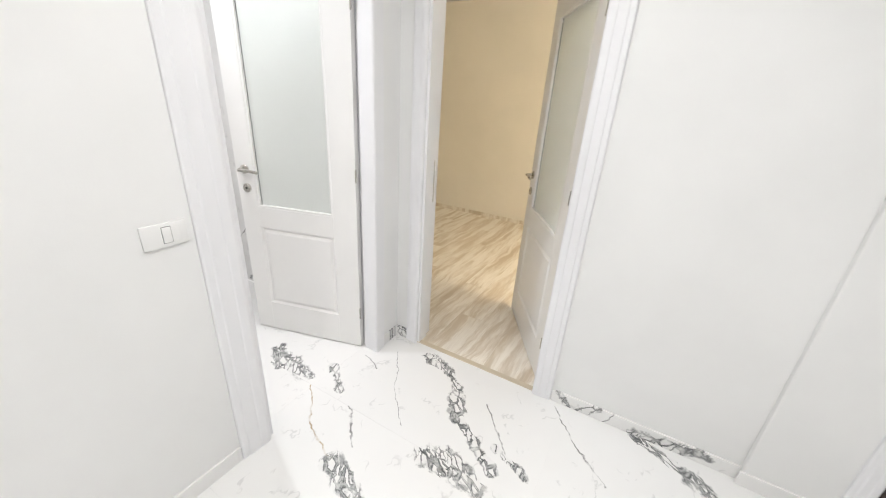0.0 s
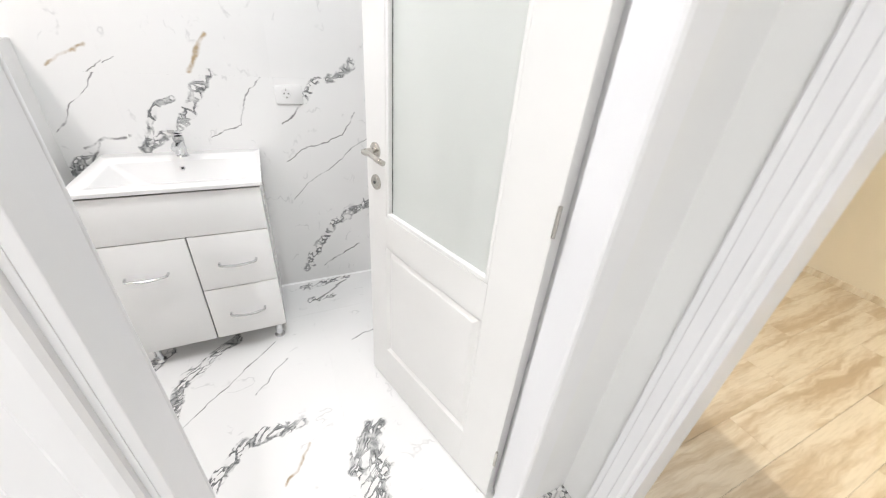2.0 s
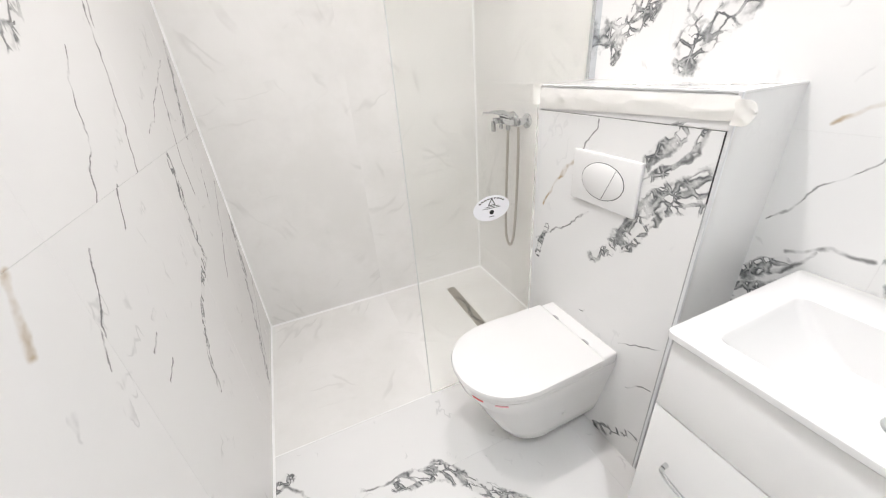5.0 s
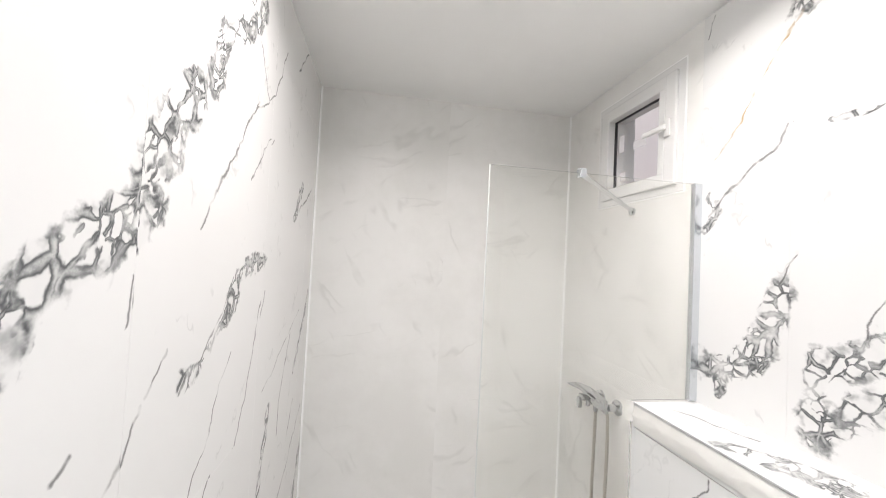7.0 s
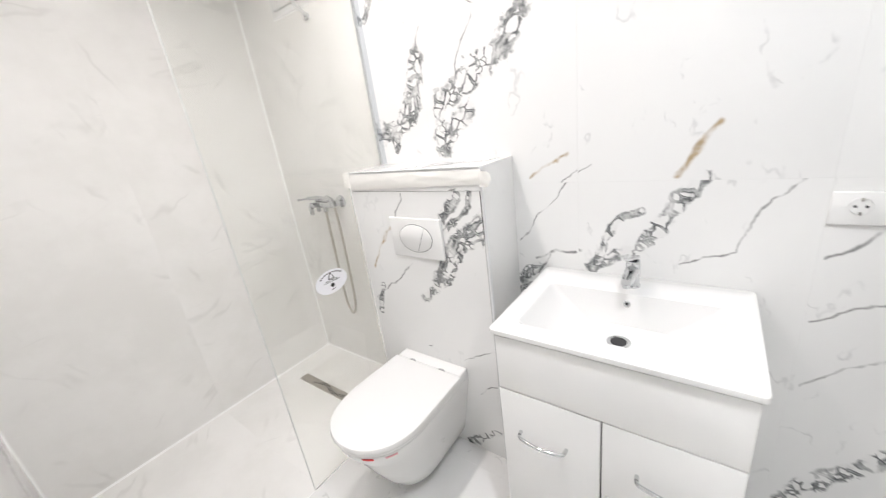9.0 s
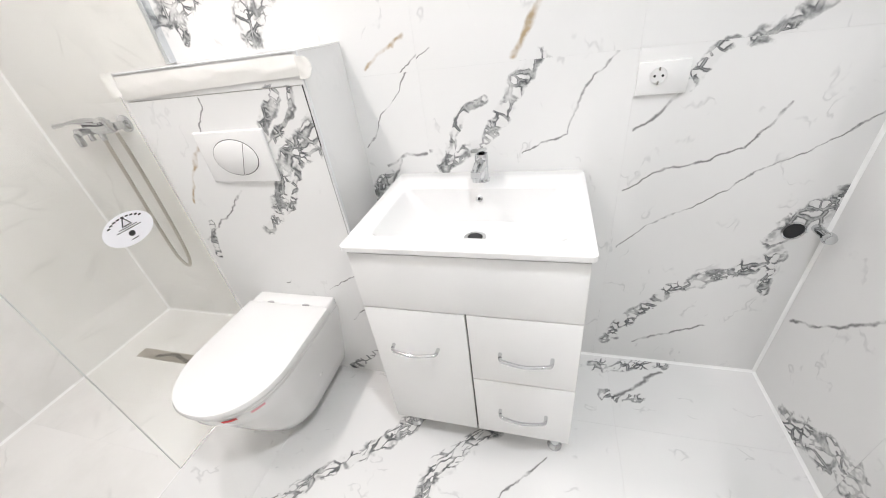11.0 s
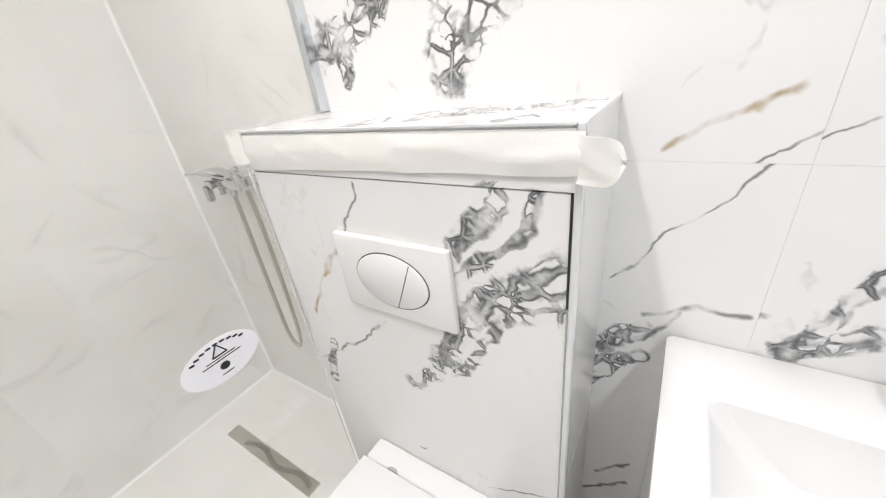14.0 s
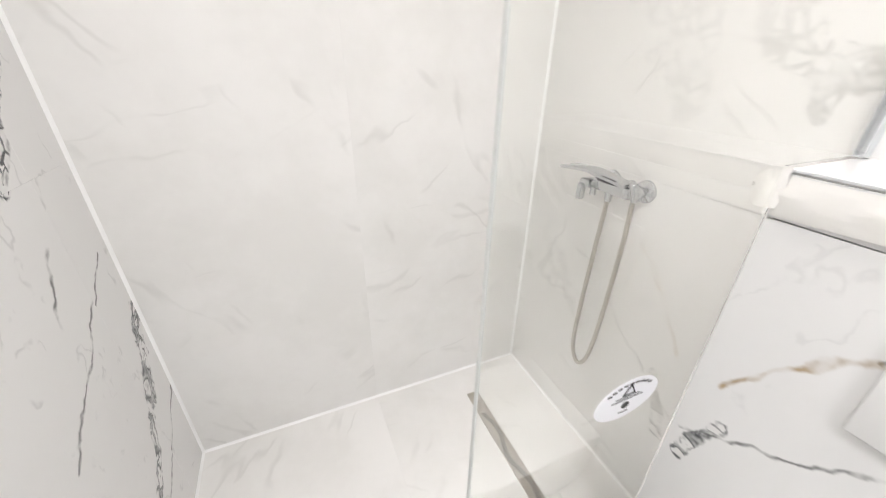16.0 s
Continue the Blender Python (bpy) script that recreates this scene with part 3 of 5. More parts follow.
def tile_field(parent, axis, face, depth, us, vs, mat, holes=(), gap=0.0005, chamfer=0.0001):
    """Tiles between the joints us and vs, each an object of its own under its wall or floor."""
    for u0, u1 in zip(us, us[1:]):
        for v0, v1 in zip(vs, vs[1:]):
            rect = (u0 + gap / 2, u1 - gap / 2, v0 + gap / 2, v1 - gap / 2)
            pieces = [rect]
            for hole in holes:
                pieces = [q for r in pieces for q in cut(r, hole)]
            if not pieces:
                continue
            if pieces == [rect]:
                k = 1 if depth < 0 else -1
                f, b = face, face + depth
                m = f - k * chamfer
                def ring(d, e):
                    pts = [(rect[0] + e, rect[2] + e), (rect[1] - e, rect[2] + e), (rect[1] - e, rect[3] - e), (rect[0] + e, rect[3] - e)]
                    return [{"x": (d, u, v), "y": (u, d, v), "z": (u, v, d)}[axis] for u, v in pts]
                bm = finish(rings([ring(b, 0), ring(m, 0), ring(f, chamfer)]))
            else:
                bm = bmesh.new()
                for r in pieces:
                    on_plane(axis, face, depth, r, bm)
            part("tile", bm, mat(rect) if callable(mat) else mat, parent)


# ---- the shell of the bathroom ----
BX, BY0, BY1 = 1.458, 1.418, 4.412
HX = 1.60
SHOWER = 2.335
T, G = 0.008, 0.0009
WIN = (1.732, 2.264, 2.010, 2.517)
DOOR_Y0, DOOR_Y1, DOOR_H = 3.515, 4.325, 2.12


def panelled(axis, face, depth, rect, holes=()):
    bm = bmesh.new()
    pieces = [rect]
    for hole in holes:
        pieces = [q for r in pieces for q in cut(r, hole)]
    for r in pieces:
        on_plane(axis, face, depth, r, bm)
    return bm


wall_west = setting("wall_west", panelled("x", -G, -0.2, (BY0 - 0.15, BY1 + 0.05, 0.0, CEIL), [WIN]), M_GROUT, "tiled bathroom wall behind the vanity, white marble look", "wall")
wall_south = setting("wall_south", panelled("y", BY0 - G, -0.14, (-T, BX + T, 0.0, CEIL)), M_GROUT, "shower wall in pale grey marble-look tiles", "wall")
wall_end = setting("wall_north", panelled("y", BY1 + G, 0.18, (-T, BX + T, 0.0, CEIL)), M_GROUT, "short tiled bathroom wall beside the open door", "wall")
wall_door = setting("wall_east", panelled("x", BX + G, HX - BX - G, (1.0, 4.62, 0.0, CEIL), [(DOOR_Y0, DOOR_Y1, 0.0, DOOR_H)]), M_WALL_PAINT, "partition wall with the bathroom doorway, white painted hall side", "wall")
floor = setting("floor", panelled("z", -G, -0.12, (-0.2, BX + 0.06, BY0 - 0.15, BY1 + 0.2)), M_GROUT, "polished white marble-look bathroom floor with grey veins", "floor")
setting("ceiling", block(-0.2, 4.7, 0.9, 4.62, CEIL, CEIL + 0.1), M_CEILING, "plain white painted ceiling with recessed spots", "ceiling")

# ---- the hall and the bedroom beyond ----
hall_floor = setting("floor_hall", panelled("z", -G, -0.12, (BX + 0.06, 4.7, 0.9, 4.552)), M_GROUT, "polished white marble-look hall floor with grey veins", "floor")
END = Matrix.Translation((1.60, 4.520, 0))
R0, R1, R_H = 0.165, 0.945, 2.12


def end_part(bm):
    bm.transform(END)
    return bm


wall_bed = setting("wall_hall_end", end_part(panelled("y", 0.0, 0.14, (-0.03, 1.87, 0.0, CEIL), [(R0 - 0.02, R1 + 0.02, 0.0, R_H + 0.02)])), M_WALL_PAINT, "white painted end wall of the hall with a doorway", "wall")
setting("wall_hall_pier", end_part(block(1.87, 3.1, -0.030, 0.14, 0.0, CEIL, 0.004)), M_WALL_PAINT, "shallow white painted projection of the hall wall", "wall")
setting("wall_hall_right", block(4.55, 4.7, 0.9, 4.6, 0.0, CEIL), M_WALL_PAINT, "white painted hall wall", "wall")
setting("wall_hall_back", block(HX, 4.55, 0.9, 1.0, 0.0, CEIL), M_WALL_PAINT, "white painted hall wall", "wall")
bed_floor = setting("floor_bedroom", block(-0.08, 4.7, 4.552, 7.6, -0.12, -0.006), M_SHADOW_GAP, "streaky oak laminate floor of the next room", "floor")
setting("wall_bedroom_far", block(-0.08, 4.7, 7.45, 7.6, -0.006, CEIL), M_CREAM, "cream painted bedroom wall", "wall")
# unseen wall at an assumed distance, close enough to bounce light onto the door
setting("wall_bedroom_left_bounce", block(-0.18, -0.08, 4.62, 7.6, -0.006, CEIL), M_CREAM, "cream painted bedroom wall", "wall")
setting("wall_bedroom_right", block(4.7, 4.8, 4.62, 7.6, -0.006, CEIL), M_CREAM, "cream painted bedroom wall", "wall")
setting("wall_bedroom_near", panelled("y", 4.661, 0.012, (-0.08, 4.7, -0.006, CEIL), [(1.74, 2.57, -0.01, R_H + 0.03)]), M_CREAM, "cream painted bedroom wall round the doorway", "wall")
setting("ceiling_bedroom", block(-0.18, 4.8, 4.62, 7.6, CEIL, CEIL + 0.1), M_CEILING, "white painted bedroom ceiling", "ceiling")
setting("baseboard", block(-0.08, 4.7, 7.434, 7.45, -0.002, 0.05, 0.004), M_PLANK, "oak laminate skirting board", "baseboard")

# marble skirting of the hall
SK = 0.072
setting("baseboard_left", block(HX, HX + 0.010, 1.0, 3.423, 0.0, SK, 0.0015), M_SKIRT, "marble tile skirting along the hall wall", "baseboard")
setting("baseboard_corner", block(HX, HX + 0.010, 4.370, 4.519, 0.0, SK, 0.0015), M_SKIRT, "marble tile skirting in the hall corner", "baseboard")
setting("baseboard_corner_end", end_part(block(0.0, R0 - 0.080, -0.010, 0.0, 0.0, SK, 0.0015)), M_SKIRT_END, "marble tile skirting in the hall corner", "baseboard")
setting("baseboard_end", end_part(block(R1 + 0.102, 1.87, -0.010, 0.0, 0.0, SK, 0.0015)), M_SKIRT_END, "marble tile skirting along the hall end wall", "baseboard")
setting("baseboard_pier", end_part(block(1.86, 2.150, -0.040, -0.030, 0.0, SK, 0.0015)), M_SKIRT_END, "marble tile skirting along the hall pier", "baseboard")


# ---- door frames ----
def casing_profile(width):
    """Across the face and out from the wall: a stepped architrave."""
    return [(0.0, 0.0), (0.0, 0.012), (0.004, 0.016), (0.018, 0.016), (0.022, 0.020), (width * 0.62, 0.020), (width * 0.66, 0.023), (width - 0.010, 0.023), (width - 0.003, 0.020), (width, 0.014), (width, 0.0)]


def upright(profile, place, z0, z1):
    """A casing upright; place turns a profile row into a plan point."""
    return finish(rings([[(*place(u, d), z0) for u, d in profile], [(*place(u, d), z1) for u, d in profile]]))


def door_frame_bath():
    frame_ob = thing("door_frame", (BX, DOOR_Y0, 0), "white film-wrapped door frame with stepped architraves", "door frame", kind="structure")
    # lining with a rebate for the leaf
    left = block(1.4725, HX + 0.004, DOOR_Y0, 3.560, 0.0, DOOR_H, 0.001)
    block(1.553, HX + 0.002, 3.558, 3.574, 0.0, DOOR_H - 0.03, 0.0015, left)
    part("jamb", left, M_CASING, frame_ob)
    right = block(BX - 0.004, HX + 0.004, 4.315, DOOR_Y1, 0.0, DOOR_H)
    block(1.527, HX + 0.002, 4.287, 4.317, 0.0, DOOR_H - 0.03, 0.0015, right)
    part("jamb", right, M_CASING, frame_ob)
    part("head", block(BX - 0.004, HX + 0.004, 3.560, 4.315, DOOR_H - 0.035, DOOR_H), M_CASING, frame_ob)
    prof = casing_profile(0.085)
    part("casing", upright(prof, lambda u, d: (HX + d, 3.425 + u * 1.5), 0.0, DOOR_H + 0.05), M_CASING, frame_ob)
    part("casing", upright(prof, lambda u, d: (HX + d, 4.370 - u), 0.0, DOOR_H + 0.05), M_CASING, frame_ob)
    part("rounded_edge", block(1.4605, 1.4735, DOOR_Y0, 3.5605, 0.0, DOOR_H, 0.005, segments=4), M_CASING, frame_ob, smooth=True)
    part("head_casing", block(HX, HX + 0.022, 3.552, 4.285, DOOR_H - 0.03, DOOR_H + 0.05, 0.003), M_CASING, frame_ob)
    plate = part("strike_plate", finish(rings([[(x, y, z) for x, z, y in round_rect(1.539, 1.053, 0.0085, 0.125, 0.0084, y)] for y in (3.559, 3.5625)])), M_BRASS, frame_ob, "brass strike plate")
    part("latch_hole", block(1.534, 1.544, 3.5615, 3.5635, 1.080, 1.117), M_DARK, plate)
    part("bolt_hole", block(1.534, 1.544, 3.5615, 3.5635, 0.970, 1.015), M_DARK, plate)
    for z in (0.943, 1.163):
        part("screw", lathe([(0.004, 0), (0.004, 0.0008), (0.001, 0.0012)], (1.539, 3.5622, z), (0, 1, 0), 10), M_BRASS, plate)
    return frame_ob


def door_frame_bed():
    m = END
    frame_ob = thing("door_frame", (0, 0, 0), "white film-wrapped frame of the bedroom door", "door frame", kind="structure")

    def put(name, bm, mat, parent=frame_ob):
        bm.transform(m)
        return part(name, bm, mat, parent)

    put("jamb", block(R0 - 0.02, R0, -0.004, 0.144, 0.0, R_H), M_CASING)
    put("jamb", block(R1, R1 + 0.02, -0.004, 0.144, 0.0, R_H), M_CASING)
    put("head", block(R0, R1, -0.004, 0.144, R_H - 0.02, R_H + 0.02), M_CASING)
    put("stop", block(R0, R0 + 0.016, 0.0, 0.08, 0.0, R_H - 0.02, 0.0015), M_CASING)
    prof = casing_profile(0.08)
    put("casing", upright(prof, lambda u, d: (R0 - 0.078 + u, -d), 0.0, R_H + 0.05), M_CASING)
    put("casing", upright(prof, lambda u, d: (R1 + 0.098 - u * 1.25, -d), 0.0, R_H + 0.05), M_CASING)
    put("head_casing", block(R0, R1, -0.022, 0.0, R_H - 0.005, R_H + 0.05, 0.003), M_CASING)
    put("threshold_strip", block(R0, R1, -0.002, 0.032, -0.004, 0.004, 0.002), M_STRIP)
    plate = put("strike_plate", block(R0, R0 + 0.003, 0.088, 0.110, 0.92, 1.16, 0.001), M_NICKEL)
    return frame_ob


door_frame_bath()
door_frame_bed()


entry = thing("door_3", (4.16, 4.48, 0), "dark brown closed entrance door in a white frame", "door", kind="structure")
M_DARK_LEAF = lacquer("dark_brown_door_film", (0.045, 0.030, 0.024), 0.35)
part("leaf", block(3.832, 4.485, 4.468, 4.4895, 0.006, 2.06, 0.004), M_DARK_LEAF, entry)
part("casing", upright(casing_profile(0.072), lambda u, d: (3.757 + u, 4.490 - d), 0.0, 2.12), M_CASING, entry, "white door casing")
part("casing", upright(casing_profile(0.055), lambda u, d: (4.545 - u, 4.490 - d), 0.0, 2.12), M_CASING, entry, "white door casing")
part("head_casing", block(3.830, 4.489, 4.468, 4.4895, 2.062, 2.12, 0.003), M_CASING, entry, "white door casing")


def door_leaf(name, at, turn, width, label, side=1, metal=M_NICKEL, stile=0.143, lock=0.115):
    """A leaf with a frosted light over a moulded panel. Its face lies on y = 0 looking to -y, hinge at x = 0; side -1 mirrors it; stile and lock are the widths of the hinge and lock stiles."""
    d = thing(name, at, label, "door", kind="structure", turn=turn)
    th, H = 0.040, 2.075
    g0, g1, p0, p1 = 0.838, 1.945, 0.205, 0.715

    def b(x0, x1, y0, y1, z0, z1, bevel=0.0):
        x0, x1 = sorted((side * x0, side * x1))
        return block(x0, x1, y0, y1, z0, z1, bevel)

    part("stile", b(0.0, stile, 0.0, th, 0.008, H, 0.002), M_DOOR, d)
    part("stile", b(width - lock, width, 0.0, th, 0.008, H, 0.002), M_DOOR, d)
    part("rail", b(stile, width - lock, 0.0, th, 0.008, p0, 0.0), M_DOOR, d)
    part("rail", b(stile, width - lock, 0.0, th, p1, g0, 0.0), M_DOOR, d)
    part("rail", b(stile, width - lock, 0.0, th, g1, H, 0.0), M_DOOR, d)
    # raised and fielded panel
    x0, x1 = stile, width - lock

    def frame_loop(e, y):
        return [(side * (x0 + e), y, p0 + e), (side * (x1 - e), y, p0 + e), (side * (x1 - e), y, p1 - e), (side * (x0 + e), y, p1 - e)]

    loops = [frame_loop(0.0, 0.030), frame_loop(0.0, 0.0015), frame_loop(0.010, 0.010), frame_loop(0.016, 0.010), frame_loop(0.030, 0.0025), frame_loop(0.036, 0.0015)]
    part("panel", finish(rings(loops)), M_DOOR, d)
    part("glass_pane", b(stile + 0.004, width - lock - 0.004, 0.017, 0.023, g0, g1), M_FROST, d, "frosted greenish glass light")
    for y0, y1 in ((0.001, 0.017), (0.023, 0.039)):
        bead = b(stile, stile + 0.014, y0, y1, g0, g1, 0.003)
        for piece in (b(width - lock - 0.014, width - lock, y0, y1, g0, g1, 0.003), b(stile, width - lock, y0, y1, g0, g0 + 0.014, 0.003), b(stile, width - lock, y0, y1, g1 - 0.014, g1, 0.003)):
            merge(bead, piece)
        part("glazing_bead", bead, M_DOOR, d)
    part("gasket", b(width - lock - 0.016, width - lock - 0.0135, 0.0155, 0.0172, g0 + 0.014, g1 - 0.014), M_SHADOW_GAP, d)
    hx = width - 0.060
    for face, out in ((0.0, -1), (th, 1)):
        handle = part("handle", lathe([(0.0255, 0.0), (0.0255, 0.006), (0.022, 0.009), (0.009, 0.010), (0.009, 0.040), (0.0, 0.0405)], (side * hx, face, 1.052), (0, out, 0)), metal, d, "satin lever handle on a round rose", True)
        y = face + out * 0.046
        lever = hose([(side * (hx + 0.004), face + out * 0.030, 1.052), (side * hx, y, 1.052), (side * (hx - 0.04), y, 1.054), (side * (hx - 0.09), y + out * 0.004, 1.050), (side * (hx - 0.115), y, 1.046)], 0.0085)
        part("lever", lever, metal, handle, smooth=True)
        rose = part("lock_rose", lathe([(0.0255, 0.0), (0.0255, 0.006), (0.022, 0.009), (0.0, 0.0091)], (side * hx, face, 0.945), (0, out, 0)), metal, d, "round lock rose with a keyhole", True)
        part("keyhole", lathe([(0.0055, 0.0), (0.0055, 0.0105), (0.0, 0.0106)], (side * hx, face, 0.945), (0, out, 0), 12), M_DARK, rose)
    turn_knob = hose([(side * hx, th + 0.008, 0.945), (side * hx, th + 0.03, 0.945)], 0.006)
    part("thumb_turn", turn_knob, metal, d)
    part("lock_faceplate", b(width - 0.001, width + 0.0015, 0.010, 0.030, 0.87, 1.09), metal, d)
    for z in (0.25, 1.08, 1.85):
        part("hinge", rod((side * -0.004, -0.004, z - 0.035), (side * -0.004, -0.004, z + 0.035), 0.0045, seg=12), metal, d)
    return d


# local +x of the leaf points from hinge to lock
BATH_DOOR = math.atan2(-0.279, -0.960)
door_leaf("door_1", (1.505, 4.272, 0.0), BATH_DOOR + math.pi, 0.735, "white bathroom door standing open, frosted glass over a moulded panel", side=-1)
door_leaf("door_2", (2.524, 4.625, 0.0), math.atan2(0.864, -0.503) + math.pi, 0.79, "white bedroom door standing open, frosted glass over a moulded panel", side=-1, stile=0.106)

# ---- window over the shower ----
win = thing("window_1", (0.0, WIN[0], WIN[2]), "small white plastic tilt window high above the shower", "window", kind="structure")


def picture_frame(y0, y1, z0, z1, w, x0, x1, bevel=0.003):
    bm = block(x0, x1, y0, y0 + w, z0, z1, bevel)
    for piece in (block(x0, x1, y1 - w, y1, z0, z1, bevel), block(x0, x1, y0 + w - 0.004, y1 - w + 0.004, z0, z0 + w, bevel), block(x0, x1, y0 + w - 0.004, y1 - w + 0.004, z1 - w, z1, bevel)):
        merge(bm, piece)
    return bm


part("window_frame", picture_frame(*WIN[:2], *WIN[2:], 0.045, -0.075, 0.004), M_PLASTIC, win)
part("sash", picture_frame(WIN[0] + 0.03, WIN[1] - 0.03, WIN[2] + 0.03, WIN[3] - 0.03, 0.055, -0.085, 0.016, 0.005), M_PLASTIC, win)
part("sash", block(-0.070, 0.015, WIN[1] - 0.118, WIN[1] - 0.084, WIN[2] + 0.082, WIN[3] - 0.082, 0.003), M_PLASTIC, win)
part("gasket", picture_frame(WIN[0] + 0.082, WIN[1] - 0.117, WIN[2] + 0.082, WIN[3] - 0.082, 0.006, -0.040, -0.020, 0.001), M_DARK, win, "black rubber gasket")
pane = part("pane", block(-0.036, -0.026, WIN[0] + 0.08, WIN[1] - 0.08, WIN[2] + 0.08, WIN[3] - 0.08), M_GLASS, win)
pane.visible_shadow = False
wh = part("window_handle", block(0.016, 0.026, 2.185, 2.215, 2.232, 2.302, 0.004), M_PLASTIC, win)
part("grip", block(0.030, 0.044, 2.085, 2.208, 2.257, 2.279, 0.006), M_PLASTIC, wh)
for a, b_, c, d_ in ((1.85, 1.885, 2.27, 2.35), (1.95, 2.03, 2.26, 2.295), (1.86, 1.90, 2.13, 2.17)):
    part("film_tag", block(-0.0255, -0.0245, a, b_, c, d_), M_FILM, win, "clear white protective film tag")
part("sealant", picture_frame(WIN[0] - 0.006, WIN[1] + 0.006, WIN[2] - 0.006, WIN[3] + 0.006, 0.008, -0.006, 0.002, 0.001), M_SILICONE, win)
setting("backdrop", block(-0.98, -0.92, 0.6, 3.4, 1.2, 3.3), M_SHAFT, "dull mauve rendered wall outside the window", "backdrop")

# ---- shower ----
screen = thing("shower_screen", (0.4, SHOWER, 0.0), "clear glass shower screen with aluminium wall profile", "shower screen")
GX, GT = 0.767, 2.018
outline = [(0.012, 1.273), (0.242, 1.273), (0.242, 0.004), (GX, 0.004), (GX, GT), (0.012, GT)]
glass = part("glass_panel", finish(rings([[(x, SHOWER - 0.004, z) for x, z in outline], [(x, SHOWER + 0.004, z) for x, z in outline]])), M_GLASS, screen, "clear glass panel")
glass.visible_shadow = False
part("wall_profile", block(0.0, 0.030, SHOWER - 0.010, SHOWER + 0.012, 1.269, GT + 0.002, 0.002), M_ALU, screen, "silver aluminium wall profile")
part("edge_seal", block(GX - 0.0005, GX + 0.0015, SHOWER - 0.0036, SHOWER + 0.0036, 0.004, GT), M_GLASS_EDGE, screen)
stay = part("stabiliser_bar", rod((0.452, 2.322, 2.022), (0.012, 2.0, 1.968), 0.0085, seg=14), M_CHROME, screen, "chrome stabiliser bar", True)
part("glass_clamp", block(0.440, 0.463, SHOWER - 0.014, SHOWER + 0.010, 2.004, 2.034, 0.003), M_ALU, stay)
part("wall_flange", lathe([(0.017, 0.0), (0.017, 0.010), (0.010, 0.014)], (0.0, 1.992, 1.966), (1, 0, 0)), M_CHROME, stay, smooth=True)
sticker = thing("warning_sticker", (0.44, SHOWER + 0.0046, 0.85), "white oval warning sticker on the shower glass", "sticker")


def oval(cx, cz, a, b_, y0, y1, seg=40):
    ring = [(cx + a * math.cos(2 * math.pi * i / seg), cz + b_ * math.sin(2 * math.pi * i / seg)) for i in range(seg)]
    return finish(rings([[(x, y0, z) for x, z in ring], [(x, y1, z) for x, z in ring]]))


part("paper", oval(0.44, 0.85, 0.080, 0.051, SHOWER + 0.0042, SHOWER + 0.0052), M_STICKER, sticker)
tri = bmesh.new()
for (ax, az), (bx, bz) in (((0.425, 0.863), (0.455, 0.863)), ((0.425, 0.863), (0.44, 0.889)), ((0.455, 0.863), (0.44, 0.889))):
    rod((ax, SHOWER + 0.0054, az), (bx, SHOWER + 0.0054, bz), 0.0016, seg=6, bm=tri)
part("triangle_mark", tri, M_INK, sticker)
bars = bmesh.new()
for i in range(9):
    a = radians(40 + i * 12.5)
    block(0.44 + 0.066 * math.cos(a) - 0.005, 0.44 + 0.066 * math.cos(a) + 0.005, SHOWER + 0.005, SHOWER + 0.0057, 0.85 + 0.040 * math.sin(a) - 0.0022, 0.85 + 0.040 * math.sin(a) + 0.0022, bm=bars)
for z, w in ((0.857, 0.030), (0.851, 0.040), (0.816, 0.012)):
    block(0.44 - w, 0.44 + w, SHOWER + 0.005, SHOWER + 0.0056, z - 0.0011, z + 0.0011, bm=bars)
part("print_lines", bars, M_INK, sticker)
part("badge", oval(0.44, 0.834, 0.010, 0.009, SHOWER + 0.005, SHOWER + 0.0057, 20), M_INK, sticker)

drain = thing("linear_drain", (0.32, 1.85, 0.0), "brushed steel linear shower drain with a wave of slots", "shower drain")
part("grate", block(0.292, 0.348, 1.575, 2.125, -0.004, 0.0028, 0.001), M_STEEL, drain)
slots = bmesh.new()
for i in range(12, 64):
    y = 1.60 + i * 0.0079
    x = 0.32 + 0.013 * math.sin(i * 0.20)
    block(x - 0.010, x + 0.010, y, y + 0.0030, 0.0026, 0.0031, bm=slots)
part("slots", slots, M_DARK, drain)

tap = thing("shower_mixer", (0.06, 1.87, 1.08), "chrome shower mixer with a flat lever and hose on the wall", "shower mixer")
part("body", block(0.040, 0.082, 1.805, 1.945, 1.062, 1.100, 0.010), M_TAP_CHROME, tap, smooth=True)
for y in (1.812, 1.938):
    part("wall_flange", lathe([(0.034, 0.0), (0.033, 0.008), (0.024, 0.014), (0.016, 0.018), (0.016, 0.05)], (0.0, y, 1.081), (1, 0, 0)), M_TAP_CHROME, tap, smooth=True)
lever_plate = [(0.05, 1.935, 1.101), (0.10, 1.935, 1.101), (0.112, 1.80, 1.116), (0.112, 1.70, 1.108), (0.100, 1.672, 1.098), (0.062, 1.672, 1.098), (0.052, 1.70, 1.108), (0.048, 1.80, 1.116)]
part("lever", finish(rings([[(x, y, z) for x, y, z in lever_plate], [(x, y, z + 0.008) for x, y, z in lever_plate]])), M_TAP_CHROME, tap)
# black block added under the lever to imitate dark reflections in the chrome
part("dark_reflection_block", block(0.048, 0.098, 1.840, 1.905, 1.098, 1.112, 0.002), M_DARK, tap, "black block standing in for a dark reflection in the chrome")
part("spout", block(0.087, 0.109, 1.773, 1.795, 1.022, 1.075, 0.006), M_TAP_CHROME, tap, smooth=True)
part("spout_arm", block(0.060, 0.100, 1.773, 1.815, 1.064, 1.090, 0.006), M_TAP_CHROME, tap, smooth=True)
